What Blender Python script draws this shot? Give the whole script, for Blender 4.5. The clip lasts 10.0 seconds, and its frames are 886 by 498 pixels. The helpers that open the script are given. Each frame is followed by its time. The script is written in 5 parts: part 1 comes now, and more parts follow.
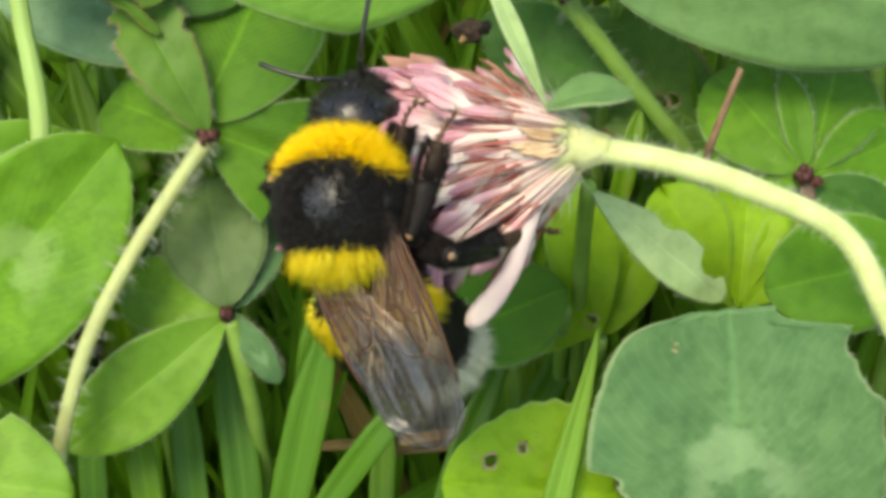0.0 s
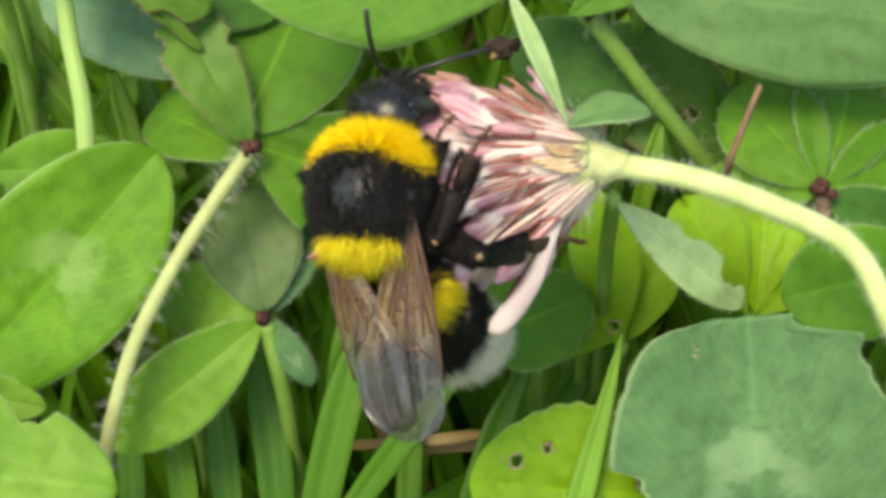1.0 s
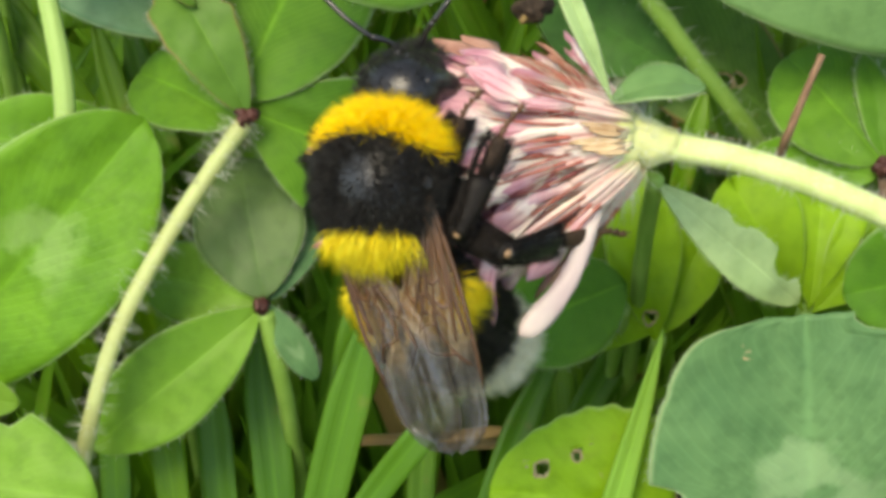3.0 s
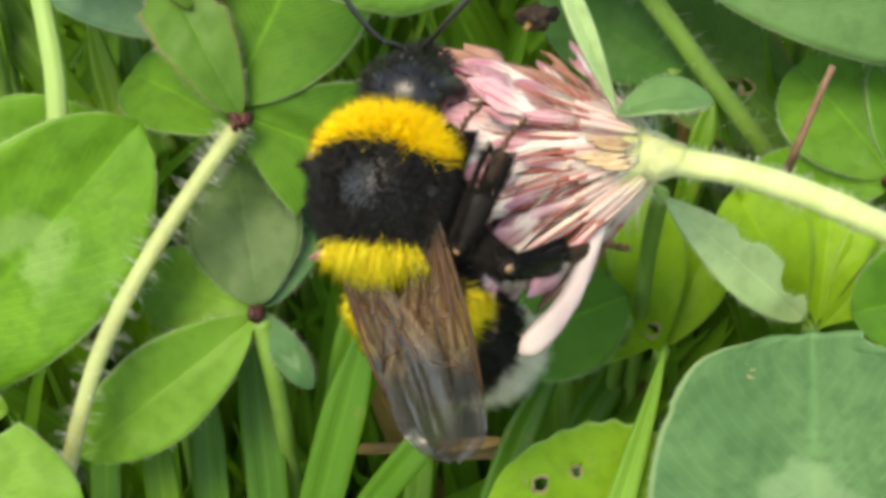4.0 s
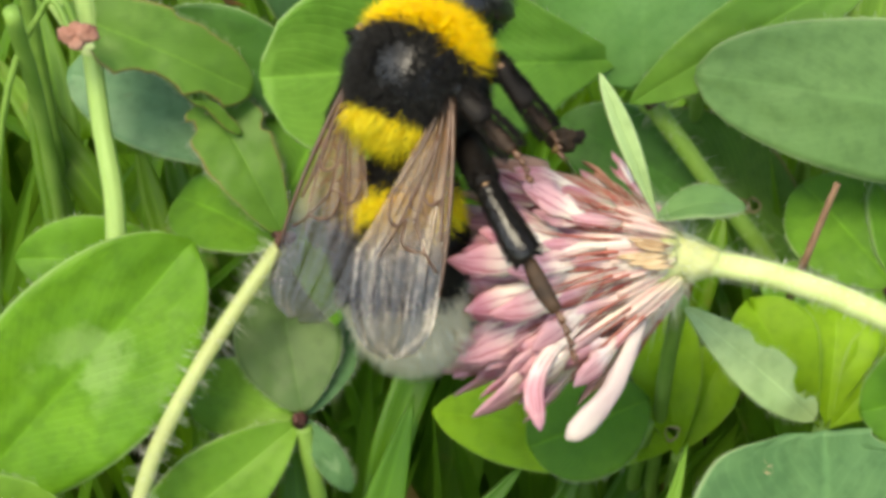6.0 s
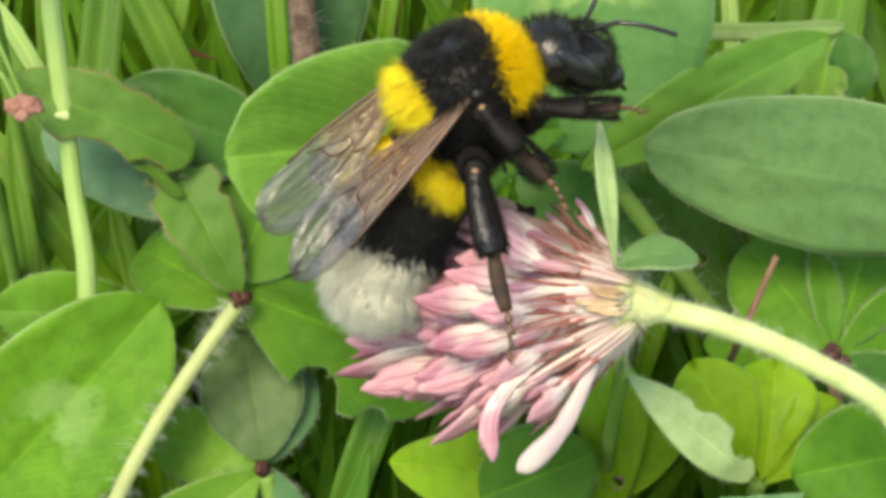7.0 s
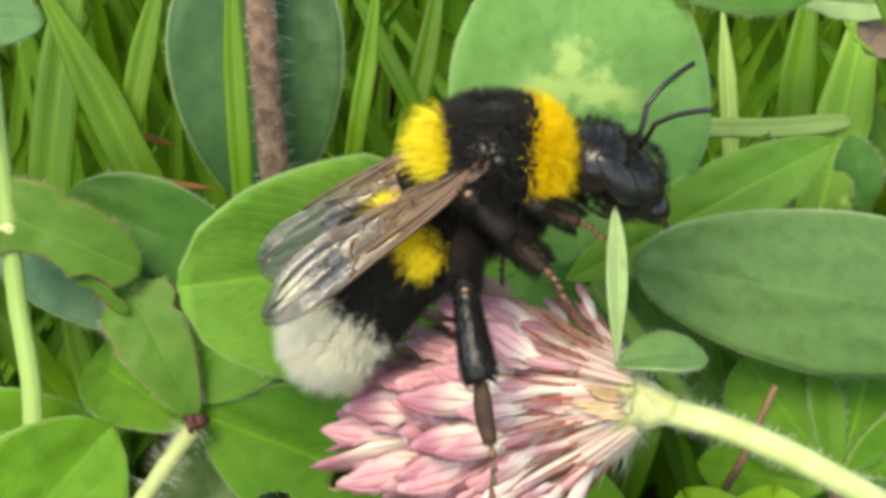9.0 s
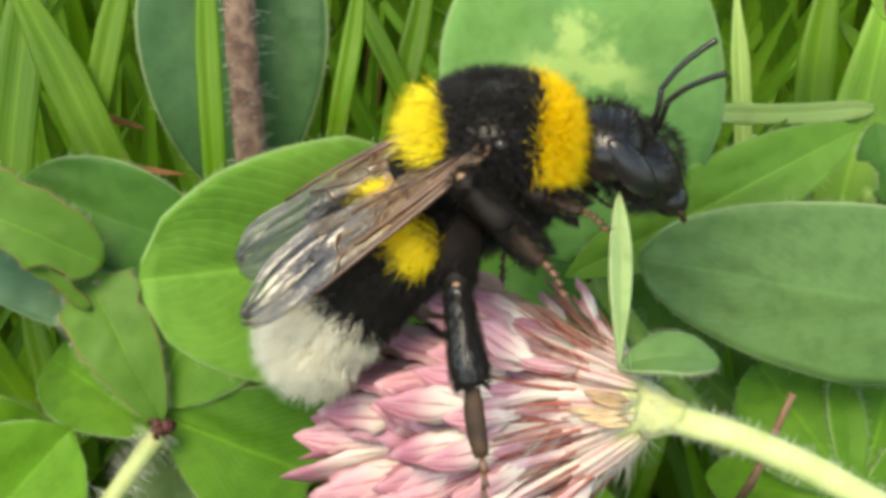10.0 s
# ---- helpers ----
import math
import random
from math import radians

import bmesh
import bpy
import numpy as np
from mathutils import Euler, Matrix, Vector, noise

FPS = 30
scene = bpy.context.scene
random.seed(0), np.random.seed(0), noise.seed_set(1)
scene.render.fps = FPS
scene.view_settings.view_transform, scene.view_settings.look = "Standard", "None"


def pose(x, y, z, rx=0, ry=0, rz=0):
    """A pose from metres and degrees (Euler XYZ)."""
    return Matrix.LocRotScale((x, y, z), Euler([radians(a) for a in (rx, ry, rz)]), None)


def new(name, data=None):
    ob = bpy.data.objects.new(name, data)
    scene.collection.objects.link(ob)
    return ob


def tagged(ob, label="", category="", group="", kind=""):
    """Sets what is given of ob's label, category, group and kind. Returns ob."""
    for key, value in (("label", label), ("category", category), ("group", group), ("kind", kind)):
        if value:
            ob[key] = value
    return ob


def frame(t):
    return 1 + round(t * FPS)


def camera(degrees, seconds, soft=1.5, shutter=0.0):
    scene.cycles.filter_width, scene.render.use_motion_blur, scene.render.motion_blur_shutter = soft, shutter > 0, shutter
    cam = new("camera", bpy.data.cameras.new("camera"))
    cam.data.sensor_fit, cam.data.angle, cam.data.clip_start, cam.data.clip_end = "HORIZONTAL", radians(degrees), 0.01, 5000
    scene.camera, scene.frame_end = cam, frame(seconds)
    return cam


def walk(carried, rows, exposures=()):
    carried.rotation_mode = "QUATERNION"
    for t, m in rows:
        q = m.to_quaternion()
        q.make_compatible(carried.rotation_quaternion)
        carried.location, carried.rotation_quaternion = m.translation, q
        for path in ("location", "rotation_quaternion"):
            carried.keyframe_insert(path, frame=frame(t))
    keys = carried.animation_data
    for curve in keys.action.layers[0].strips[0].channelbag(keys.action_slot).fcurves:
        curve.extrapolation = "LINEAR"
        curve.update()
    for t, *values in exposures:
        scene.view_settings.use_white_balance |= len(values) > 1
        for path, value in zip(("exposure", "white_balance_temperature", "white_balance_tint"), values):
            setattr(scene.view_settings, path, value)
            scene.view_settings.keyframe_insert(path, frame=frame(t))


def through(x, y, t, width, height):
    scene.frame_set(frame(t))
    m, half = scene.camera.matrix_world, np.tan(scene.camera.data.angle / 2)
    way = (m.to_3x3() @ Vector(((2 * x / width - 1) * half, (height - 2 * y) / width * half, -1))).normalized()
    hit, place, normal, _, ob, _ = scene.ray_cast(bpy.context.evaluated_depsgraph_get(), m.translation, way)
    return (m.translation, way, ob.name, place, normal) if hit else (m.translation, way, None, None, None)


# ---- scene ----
# The plan is laid out in a slanted frame: u to the right, v up the slope of the view, w towards the viewer, in millimetres.
BASE = pose(0, 0, 0.045, 50, 0, 0)
MM = 0.001
cam = camera(25.00, 10.0, soft=4.1)
PATH = [
    (0.0, BASE @ pose(0.002352, -0.007104, 0.090556, 1.070, 0.250, -1.379)),
    (0.5, BASE @ pose(0.000988, -0.006623, 0.092801, 0.957, -0.165, -1.180)),
    (1.0, BASE @ pose(0.001074, -0.006792, 0.094256, 1.080, 0.305, -1.035)),
    (1.5, BASE @ pose(0.000779, -0.006860, 0.094197, 1.143, 0.244, -0.775)),
    (2.0, BASE @ pose(0.000828, -0.006646, 0.092029, 1.464, 0.267, -0.591)),
    (2.5, BASE @ pose(0.000663, -0.006238, 0.088261, 1.433, 0.516, -0.499)),
    (2.7, BASE @ pose(0.000064, -0.005357, 0.086189, 0.228, 0.300, -0.668)),
    (3.8, BASE @ pose(0.000405, -0.003490, 0.082803, -1.567, 0.498, 0.317)),
    (4.0, BASE @ pose(0.000334, -0.003103, 0.082375, -1.453, 0.397, 0.259)),
    (4.5, BASE @ pose(-0.000127, -0.003387, 0.081691, -1.811, 0.904, 0.211)),
    (5.0, BASE @ pose(0.000019, -0.003031, 0.083328, -0.648, 1.486, 0.185)),
    (5.5, BASE @ pose(-0.001838, -0.003438, 0.085525, 0.230, 0.570, -0.083)),
    (6.0, BASE @ pose(-0.002029, -0.004163, 0.088342, 2.410, -0.180, -0.188)),
    (6.2, BASE @ pose(-0.003572, -0.004916, 0.088988, 3.353, -1.280, -0.035)),
    (7.3, BASE @ pose(-0.000169, 0.005450, 0.094252, -0.950, -0.496, 0.604)),
    (7.5, BASE @ pose(-0.000309, 0.006975, 0.094885, -1.364, -0.693, 0.597)),
    (8.0, BASE @ pose(-0.001309, 0.007300, 0.095704, -0.380, -1.425, 0.705)),
    (8.5, BASE @ pose(-0.000035, 0.009414, 0.093107, -1.072, -0.760, 0.729)),
    (9.0, BASE @ pose(0.000381, 0.009370, 0.085824, -0.943, -0.628, 0.734)),
    (9.5, BASE @ pose(0.001482, 0.008692, 0.073859, -2.320, 0.768, 0.809)),
    (10.0, BASE @ pose(0.000720, 0.008950, 0.078779, -0.942, -0.752, 1.246)),
]
walk(cam, PATH, exposures=((0.0, 0.5, 8200, 4), (10.0, 0.5, 8200, 4)))

# ---- light ----
world = bpy.data.worlds.new("sky")
scene.world = world
world.use_nodes = True
sky = world.node_tree.nodes.new("ShaderNodeTexSky")
sky.sky_type, sky.sun_disc = "NISHITA", False
SUN_UP, SUN_TURN = radians(62), radians(215)
sky.sun_elevation, sky.sun_rotation = SUN_UP, SUN_TURN
world.node_tree.nodes["Background"].inputs["Strength"].default_value = 0.315
world.node_tree.links.new(sky.outputs[0], world.node_tree.nodes["Background"].inputs["Color"])
sun = new("sun", bpy.data.lights.new("sun", "SUN"))
sun.data.energy, sun.data.angle, sun.data.color = 3.1, radians(26), (1.0, 0.95, 0.86)
to_sun = Vector((math.sin(SUN_TURN) * math.cos(SUN_UP), math.cos(SUN_TURN) * math.cos(SUN_UP), math.sin(SUN_UP)))
sun.rotation_euler = to_sun.to_track_quat("Z", "Y").to_euler()


# ---- materials ----
class Nodes:
    """Short hand for node trees."""

    def __init__(self, name):
        self.material = bpy.data.materials.new(name)
        self.material.use_nodes = True
        self.tree = self.material.node_tree
        self.tree.nodes.clear()

    def put(self, kind, settings=(), **inputs):
        node = self.tree.nodes.new("ShaderNode" + kind)
        for key, value in dict(settings).items():
            setattr(node, key, value)
        for key, value in inputs.items():
            socket = node.inputs[int(key[1:])] if key[0] == "i" and key[1:].isdigit() else node.inputs[key.replace("_", " ")]
            if hasattr(value, "is_linked"):
                self.tree.links.new(value, socket)
            else:
                socket.default_value = value
        return node

    def math(self, op, a, b=0.0, c=0.0):
        return self.put("Math", {"operation": op}, i0=a, i1=b, i2=c).outputs[0]

    def mix(self, fac, a, b):
        node = self.put("Mix", {"data_type": "RGBA"}, i0=fac, i6=a, i7=b)
        return node.outputs[2]

    def noise(self, scale, detail=4.0, vector=None, rough=0.55):
        v = vector or self.put("TexCoord").outputs["Object"]
        return self.put("TexNoise", Vector=v, Scale=scale, Detail=detail, Roughness=rough).outputs[0]

    def ramp(self, value, low, high, a=0.0, b=1.0):
        return self.put("MapRange", {"interpolation_type": "SMOOTHSTEP"}, Value=value, i1=low, i2=high, i3=a, i4=b).outputs[0]

    def uv(self):
        sep = self.put("SeparateXYZ", Vector=self.put("TexCoord").outputs["UV"])
        return sep.outputs[0], sep.outputs[1]

    def random(self):
        return self.put("ObjectInfo").outputs["Random"]

    def bump(self, height, strength, distance=0.0003):
        return self.put("Bump", Strength=strength, Distance=distance, Height=height).outputs[0]

    def end(self, shader):
        out = self.put("OutputMaterial")
        self.tree.links.new(shader, out.inputs["Surface"])
        return self.material

    def surface(self, color, rough=0.5, normal=None, specular=0.4, through=None, amount=0.3, sheen=0.0):
        put = dict(Base_Color=color, Roughness=rough)
        if normal:
            put["Normal"] = normal
        p = self.put("BsdfPrincipled", **put)
        p.inputs["Specular IOR Level"].default_value = specular
        p.inputs["Sheen Weight"].default_value = sheen
        if through is None:
            return p.outputs[0]
        t = self.put("BsdfTranslucent", Color=through)
        return self.put("MixShader", i0=amount, i1=p.outputs[0], i2=t.outputs[0]).outputs[0]


def rgb(r, g, b):
    return (r, g, b, 1.0)


def leaf_material(name, dark, light, mark=0.0, through=(0.25, 0.5, 0.03), amount=0.32, rough=0.42, vein=0.5, spots=0.0, at=0.48, blue=0.6, chalk=(0.42, 0.6, 0.22), rim=(0.5, 0.6, 0.32), rim_from=0.955, cloudy=1.0):
    """A leaflet: u of the UV across, v along it. mark: how pale its chevron is."""
    n = Nodes(name)
    q, s = n.uv()
    side = n.math("MULTIPLY", n.math("ABSOLUTE", n.math("SUBTRACT", q, 0.5)), 2.0)
    grain, cloud = n.noise(1400.0, 5.0), n.noise(190.0, 3.0)
    dark, light = (dark[0], dark[1], dark[2] * blue), (light[0], light[1], light[2] * blue)
    color = n.mix(n.ramp(cloud, 0.5 - 0.2 / cloudy, 0.5 + 0.2 / cloudy), rgb(*dark), rgb(*light))
    color = n.mix(n.math("MULTIPLY", n.random(), 0.35), color, rgb(*[c * 1.25 for c in light]))
    bent = n.math("ADD", n.math("MULTIPLY", side, 0.42), n.math("MULTIPLY", n.noise(260.0, 2.0), 0.06))
    wave = n.math("SINE", n.math("MULTIPLY", n.math("SUBTRACT", s, bent), 140.0))
    veins = n.ramp(wave, 0.55, 1.0)
    rib = n.ramp(side, 0.07, 0.0)
    lines = n.math("MAXIMUM", n.math("MULTIPLY", veins, 0.34), rib)
    color = n.mix(n.math("MULTIPLY", lines, 0.3 * vein), color, rgb(*[min(1, c * 1.9) for c in light]))
    color = n.mix(n.math("MULTIPLY", n.ramp(grain, 0.42, 0.68), 0.32), color, rgb(*[c * 0.6 for c in dark]))
    if mark:
        arm = n.math("SUBTRACT", s, n.math("ADD", at, n.math("MULTIPLY", side, -0.2)))
        arm = n.math("ADD", arm, n.math("MULTIPLY", n.math("SUBTRACT", n.noise(550.0, 6.0), 0.5), 0.42))
        chevron = n.math("MULTIPLY", n.ramp(n.math("ABSOLUTE", arm), 0.1, 0.02), n.ramp(side, 0.6, 0.25))
        color = n.mix(n.math("MULTIPLY", chevron, mark), color, rgb(*chalk))
    color = n.mix(n.ramp(n.math("ADD", side, n.math("MULTIPLY", n.math("SUBTRACT", cloud, 0.5), 2.2 * (0.955 - rim_from))), rim_from, 0.99, 0.0, 0.3 if rim_from > 0.95 else 0.8), color, rgb(*rim))
    if spots:
        color = n.mix(n.math("MULTIPLY", n.ramp(n.noise(420.0, 2.0), 0.66, 0.74), spots), color, rgb(0.13, 0.06, 0.025))
    height = n.math("ADD", n.math("MULTIPLY", lines, -0.35 * vein), n.math("MULTIPLY", n.math("ADD", grain, n.math("MULTIPLY", cloud, cloudy)), 0.55))
    shader = n.surface(color, rough, n.bump(height, 0.45, 0.00024), 0.16, n.mix(0.5, rgb(*through), color), amount)
    return n.end(shader)


def blade_material(name, dark, light, amount=0.3):
    n = Nodes(name)
    q, s = n.uv()
    line = n.math("SINE", n.math("MULTIPLY", q, 60.0))
    color = n.mix(n.ramp(n.noise(160.0, 3.0), 0.3, 0.7), rgb(*dark), rgb(*light))
    color = n.mix(n.math("MULTIPLY", n.random(), 0.35), color, rgb(*[c * 1.2 for c in light]))
    color = n.mix(n.math("MULTIPLY", n.ramp(line, 0.2, 1.0), 0.08), color, rgb(*[min(1, c * 1.7) for c in light]))
    rib = n.ramp(n.math("ABSOLUTE", n.math("SUBTRACT", q, 0.5)), 0.06, 0.0)
    color = n.mix(n.math("MULTIPLY", rib, 0.35), color, rgb(*[min(1, c * 2.0) for c in light]))
    color = n.mix(n.math("MULTIPLY", n.ramp(n.noise(500.0, 3.0), 0.62, 0.75), 0.3), color, rgb(0.25, 0.2, 0.06))
    shader = n.surface(color, 0.4, n.bump(line, 0.12, 0.0001), 0.22, n.mix(0.5, rgb(0.3, 0.5, 0.03), color), amount)
    return n.end(shader)


def plain_material(name, dark, light, scale=500.0, rough=0.6, specular=0.35, strength=0.4, through=None, amount=0.2, random=0.3):
    n = Nodes(name)
    a, b = n.noise(scale, 5.0), n.noise(scale * 0.18, 3.0)
    color = n.mix(n.ramp(a, 0.3, 0.7), rgb(*dark), rgb(*light))
    color = n.mix(n.math("MULTIPLY", n.ramp(b, 0.35, 0.7), 0.35), color, rgb(*[min(1, c * 1.35) for c in light]))
    color = n.mix(n.math("MULTIPLY", n.random(), random), color, rgb(*[c * 0.75 for c in dark]))
    return n.end(n.surface(color, rough, n.bump(a, strength, 0.0002), specular, rgb(*through) if through else None, amount))


def hair_material(name, dark, light, rough=0.5, amount=0.25, specular=0.3):
    n = Nodes(name)
    isle = n.put("NewGeometry").outputs["Random Per Island"]
    color = n.mix(isle, rgb(*dark), rgb(*light))
    return n.end(n.surface(color, rough, None, specular, color if amount else None, amount))


def petal_material(name):
    """Cream tube and rose blade with fine darker lines along it; v runs from the calyx to the lip."""
    n = Nodes(name)
    q, s = n.uv()
    pink = n.mix(n.random(), rgb(0.46, 0.17, 0.24), rgb(0.7, 0.4, 0.42))
    color = n.mix(n.ramp(n.math("ADD", s, n.math("MULTIPLY", n.random(), 0.3)), 0.35, 0.85), rgb(0.9, 0.79, 0.66), pink)
    streak = n.noise(1.0, 3.0, n.put("Mapping", Vector=n.put("TexCoord").outputs["UV"], Scale=(16.0, 0.9, 1.0)).outputs[0])
    color = n.mix(n.math("MULTIPLY", n.ramp(streak, 0.53, 0.6), 0.8), color, rgb(0.36, 0.09, 0.13))
    color = n.mix(n.math("MULTIPLY", n.ramp(n.noise(700.0), 0.5, 0.72), 0.45), color, rgb(0.9, 0.78, 0.78))
    color = n.mix(n.math("MULTIPLY", n.ramp(n.math("ADD", s, n.math("MULTIPLY", n.noise(500.0), 0.5)), 1.15, 1.4), 0.5), color, rgb(0.46, 0.24, 0.4))
    return n.end(n.surface(color, 0.42, n.bump(streak, 0.6, 0.0002), 0.4, n.mix(0.3, color, rgb(0.9, 0.55, 0.6)), 0.22))


def calyx_material(name):
    """Cream calyx with dark red ribs."""
    n = Nodes(name)
    q, s = n.uv()
    ribs = n.math("SINE", n.math("MULTIPLY", n.math("ADD", q, n.math("MULTIPLY", n.noise(300.0), 0.08)), 2 * math.pi * 5))
    color = n.mix(n.ramp(s, 0.0, 0.7), rgb(0.76, 0.74, 0.46), rgb(0.8, 0.58, 0.52))
    color = n.mix(n.math("MULTIPLY", n.ramp(ribs, 0.6, 0.98), 0.75), color, rgb(0.4, 0.12, 0.11))
    color = n.mix(n.math("MULTIPLY", n.random(), 0.08), color, rgb(0.5, 0.3, 0.18))
    return n.end(n.surface(color, 0.45, n.bump(ribs, 0.5, 0.0002), 0.35, color, 0.25))


def wing_material(name):
    """Thin brown membrane, clear and amber at the root, smoky and pleated towards the tip, with a sheen."""
    n = Nodes(name)
    q, s = n.uv()
    at = n.put("Mapping", Vector=n.put("TexCoord").outputs["UV"], Scale=(12.0, 0.8, 1.0)).outputs[0]
    fold = n.noise(1.0, 1.0, at)
    fine = n.noise(1.0, 3.0, n.put("Mapping", Vector=n.put("TexCoord").outputs["UV"], Scale=(34.0, 6.0, 1.0)).outputs[0])
    tip = n.ramp(n.math("ADD", s, n.math("MULTIPLY", n.math("SUBTRACT", fold, 0.5), 0.25)), 0.5, 0.68)
    height = n.math("ADD", n.math("MULTIPLY", fold, 1.8), n.math("MULTIPLY", fine, 0.4))
    color = n.mix(tip, rgb(0.3, 0.21, 0.12), rgb(0.06, 0.056, 0.056))
    color = n.mix(n.math("MULTIPLY", n.ramp(fold, 0.47, 0.58), 0.75), color, n.mix(tip, rgb(0.2, 0.1, 0.04), rgb(0.05, 0.04, 0.035)))
    p = n.put("BsdfPrincipled", Base_Color=color, Roughness=0.19, Normal=n.bump(height, 0.5, 0.0005))
    p.inputs["Specular IOR Level"].default_value = 0.9
    p.inputs["IOR"].default_value = 1.6
    clear = n.put("BsdfTransparent", Color=n.mix(tip, rgb(0.9, 0.74, 0.5), rgb(0.72, 0.66, 0.6)))
    see = n.math("ADD", n.math("MULTIPLY", tip, 0.22), n.math("ADD", n.ramp(fine, 0.4, 0.65, 0.2, 0.34), n.ramp(fold, 0.56, 0.42, 0.0, 0.14)))
    return n.end(n.put("MixShader", i0=see, i1=clear.outputs[0], i2=p.outputs[0]).outputs[0])


def soil_material(name):
    n = Nodes(name)
    color = n.mix(n.ramp(n.noise(90.0, 6.0), 0.35, 0.65), rgb(0.02, 0.022, 0.008), rgb(0.06, 0.06, 0.025))
    color = n.mix(n.ramp(n.noise(14.0, 4.0), 0.45, 0.6), color, rgb(0.045, 0.09, 0.015))
    return n.end(n.surface(color, 0.9, n.bump(n.noise(400.0, 8.0), 1.0, 0.001), 0.2))


LEAF = leaf_material("clover_leaf_green", (0.065, 0.18, 0.022), (0.125, 0.28, 0.03), 0.3, at=0.62, vein=0.6)
LEAF_PLAIN = leaf_material("leaf_green", (0.06, 0.175, 0.02), (0.115, 0.27, 0.03), vein=0.8)
LEAF_BLUE = leaf_material("leaf_bluish_green", (0.055, 0.135, 0.05), (0.105, 0.21, 0.08), 0.4, (0.12, 0.3, 0.03), 0.18, rough=0.5, vein=0.8, at=0.6, blue=1.0, chalk=(0.3, 0.44, 0.22))
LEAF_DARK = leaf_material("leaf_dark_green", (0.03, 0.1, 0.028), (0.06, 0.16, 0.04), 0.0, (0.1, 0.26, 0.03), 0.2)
LEAF_BRIGHT = leaf_material("leaf_bright_green", (0.17, 0.33, 0.02), (0.25, 0.44, 0.035), 0.0, (0.38, 0.58, 0.02), 0.4, spots=0.25)
LEAF_PALE = leaf_material("leaf_pale_green", (0.17, 0.34, 0.06), (0.27, 0.45, 0.1), 0.0, (0.3, 0.5, 0.05), 0.35)
LEAF_SMOOTH = leaf_material("leaf_smooth_green", (0.075, 0.16, 0.055), (0.115, 0.215, 0.08), 0.0, (0.14, 0.3, 0.04), 0.18, vein=0.35, blue=0.85, cloudy=0.45)
LEAF_LIGHT = leaf_material("leaf_light_green", (0.12, 0.28, 0.045), (0.185, 0.365, 0.07), 0.0, (0.32, 0.58, 0.08), 0.44, vein=1.3, blue=0.85)
LEAF_MARKED = leaf_material("leaf_light_green_marked", (0.175, 0.38, 0.1), (0.25, 0.475, 0.16), 0.9, (0.32, 0.58, 0.13), 0.42, vein=0.3, at=0.6, blue=1.0, chalk=(0.62, 0.8, 0.28))
LEAF_FRESH = leaf_material("leaf_fresh_green", (0.09, 0.22, 0.03), (0.16, 0.31, 0.06), 0.0, (0.28, 0.5, 0.04), 0.32)
# bluish grey-green, darkened in its colour for the shade it stands in
LEAF_GREY_SHADED = leaf_material("leaf_greyish_green_shaded", (0.024, 0.075, 0.03), (0.05, 0.12, 0.045), 0.0, (0.1, 0.24, 0.05), 0.15, vein=0.3, blue=0.9)
LEAF_BRACT = leaf_material("bract_pale_green", (0.22, 0.34, 0.14), (0.36, 0.48, 0.24), 0.0, (0.3, 0.45, 0.1), 0.2, vein=0.8, blue=0.9)
LEAF_DEEP = leaf_material("leaf_deep_green", (0.05, 0.15, 0.018), (0.095, 0.22, 0.028), 0.0, (0.2, 0.4, 0.02), 0.28, 0.5, vein=1.5)
LEAF_WORN = leaf_material("leaf_eaten_green", (0.06, 0.145, 0.03), (0.1, 0.205, 0.05), 0.0, (0.18, 0.34, 0.04), 0.2, spots=0.8, blue=0.6, vein=1.2, rim=(0.22, 0.15, 0.06), rim_from=0.93)
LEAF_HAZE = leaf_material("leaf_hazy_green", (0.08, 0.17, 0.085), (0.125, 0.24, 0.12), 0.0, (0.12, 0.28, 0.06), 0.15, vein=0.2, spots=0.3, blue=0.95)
LEAF_RED = leaf_material("leaf_reddish_green", (0.055, 0.105, 0.035), (0.085, 0.15, 0.045), 0.0, (0.13, 0.2, 0.04), 0.18, spots=1.0, blue=0.9)
BLADE = blade_material("grass_green", (0.046, 0.122, 0.004), (0.09, 0.195, 0.008), 0.26)
# cooler than BLADE and darker: shade among the blades is put into its colour
BLADE_COOL_SHADED = blade_material("grass_cool_green_shaded", (0.03, 0.1, 0.006), (0.06, 0.155, 0.01), 0.2)
BLADE_DEEP = blade_material("grass_deep_green", (0.042, 0.115, 0.008), (0.085, 0.19, 0.014), 0.22)
BLADE_PALE = blade_material("grass_pale_green", (0.24, 0.38, 0.1), (0.36, 0.5, 0.16))
BLADE_FRESH = blade_material("grass_fresh_green", (0.13, 0.28, 0.025), (0.2, 0.38, 0.05))
STRAW = blade_material("straw", (0.12, 0.075, 0.025), (0.24, 0.16, 0.06), 0.1)
RUST = blade_material("rusty_dead_grass", (0.13, 0.05, 0.014), (0.25, 0.11, 0.032), 0.1)
STEM = plain_material("stem_pale_green", (0.4, 0.5, 0.16), (0.6, 0.67, 0.3), 600.0, 0.5, 0.4, 0.4, (0.4, 0.5, 0.1), 0.2)
FLARE = plain_material("flower_base_yellow_green", (0.56, 0.6, 0.22), (0.78, 0.77, 0.42), 600.0, 0.5, 0.4, 0.4, (0.6, 0.62, 0.15), 0.25)
STALK = plain_material("stalk_reddish_green", (0.3, 0.3, 0.12), (0.46, 0.54, 0.22), 260.0, 0.55, 0.35, 0.5, (0.35, 0.45, 0.1), 0.2)
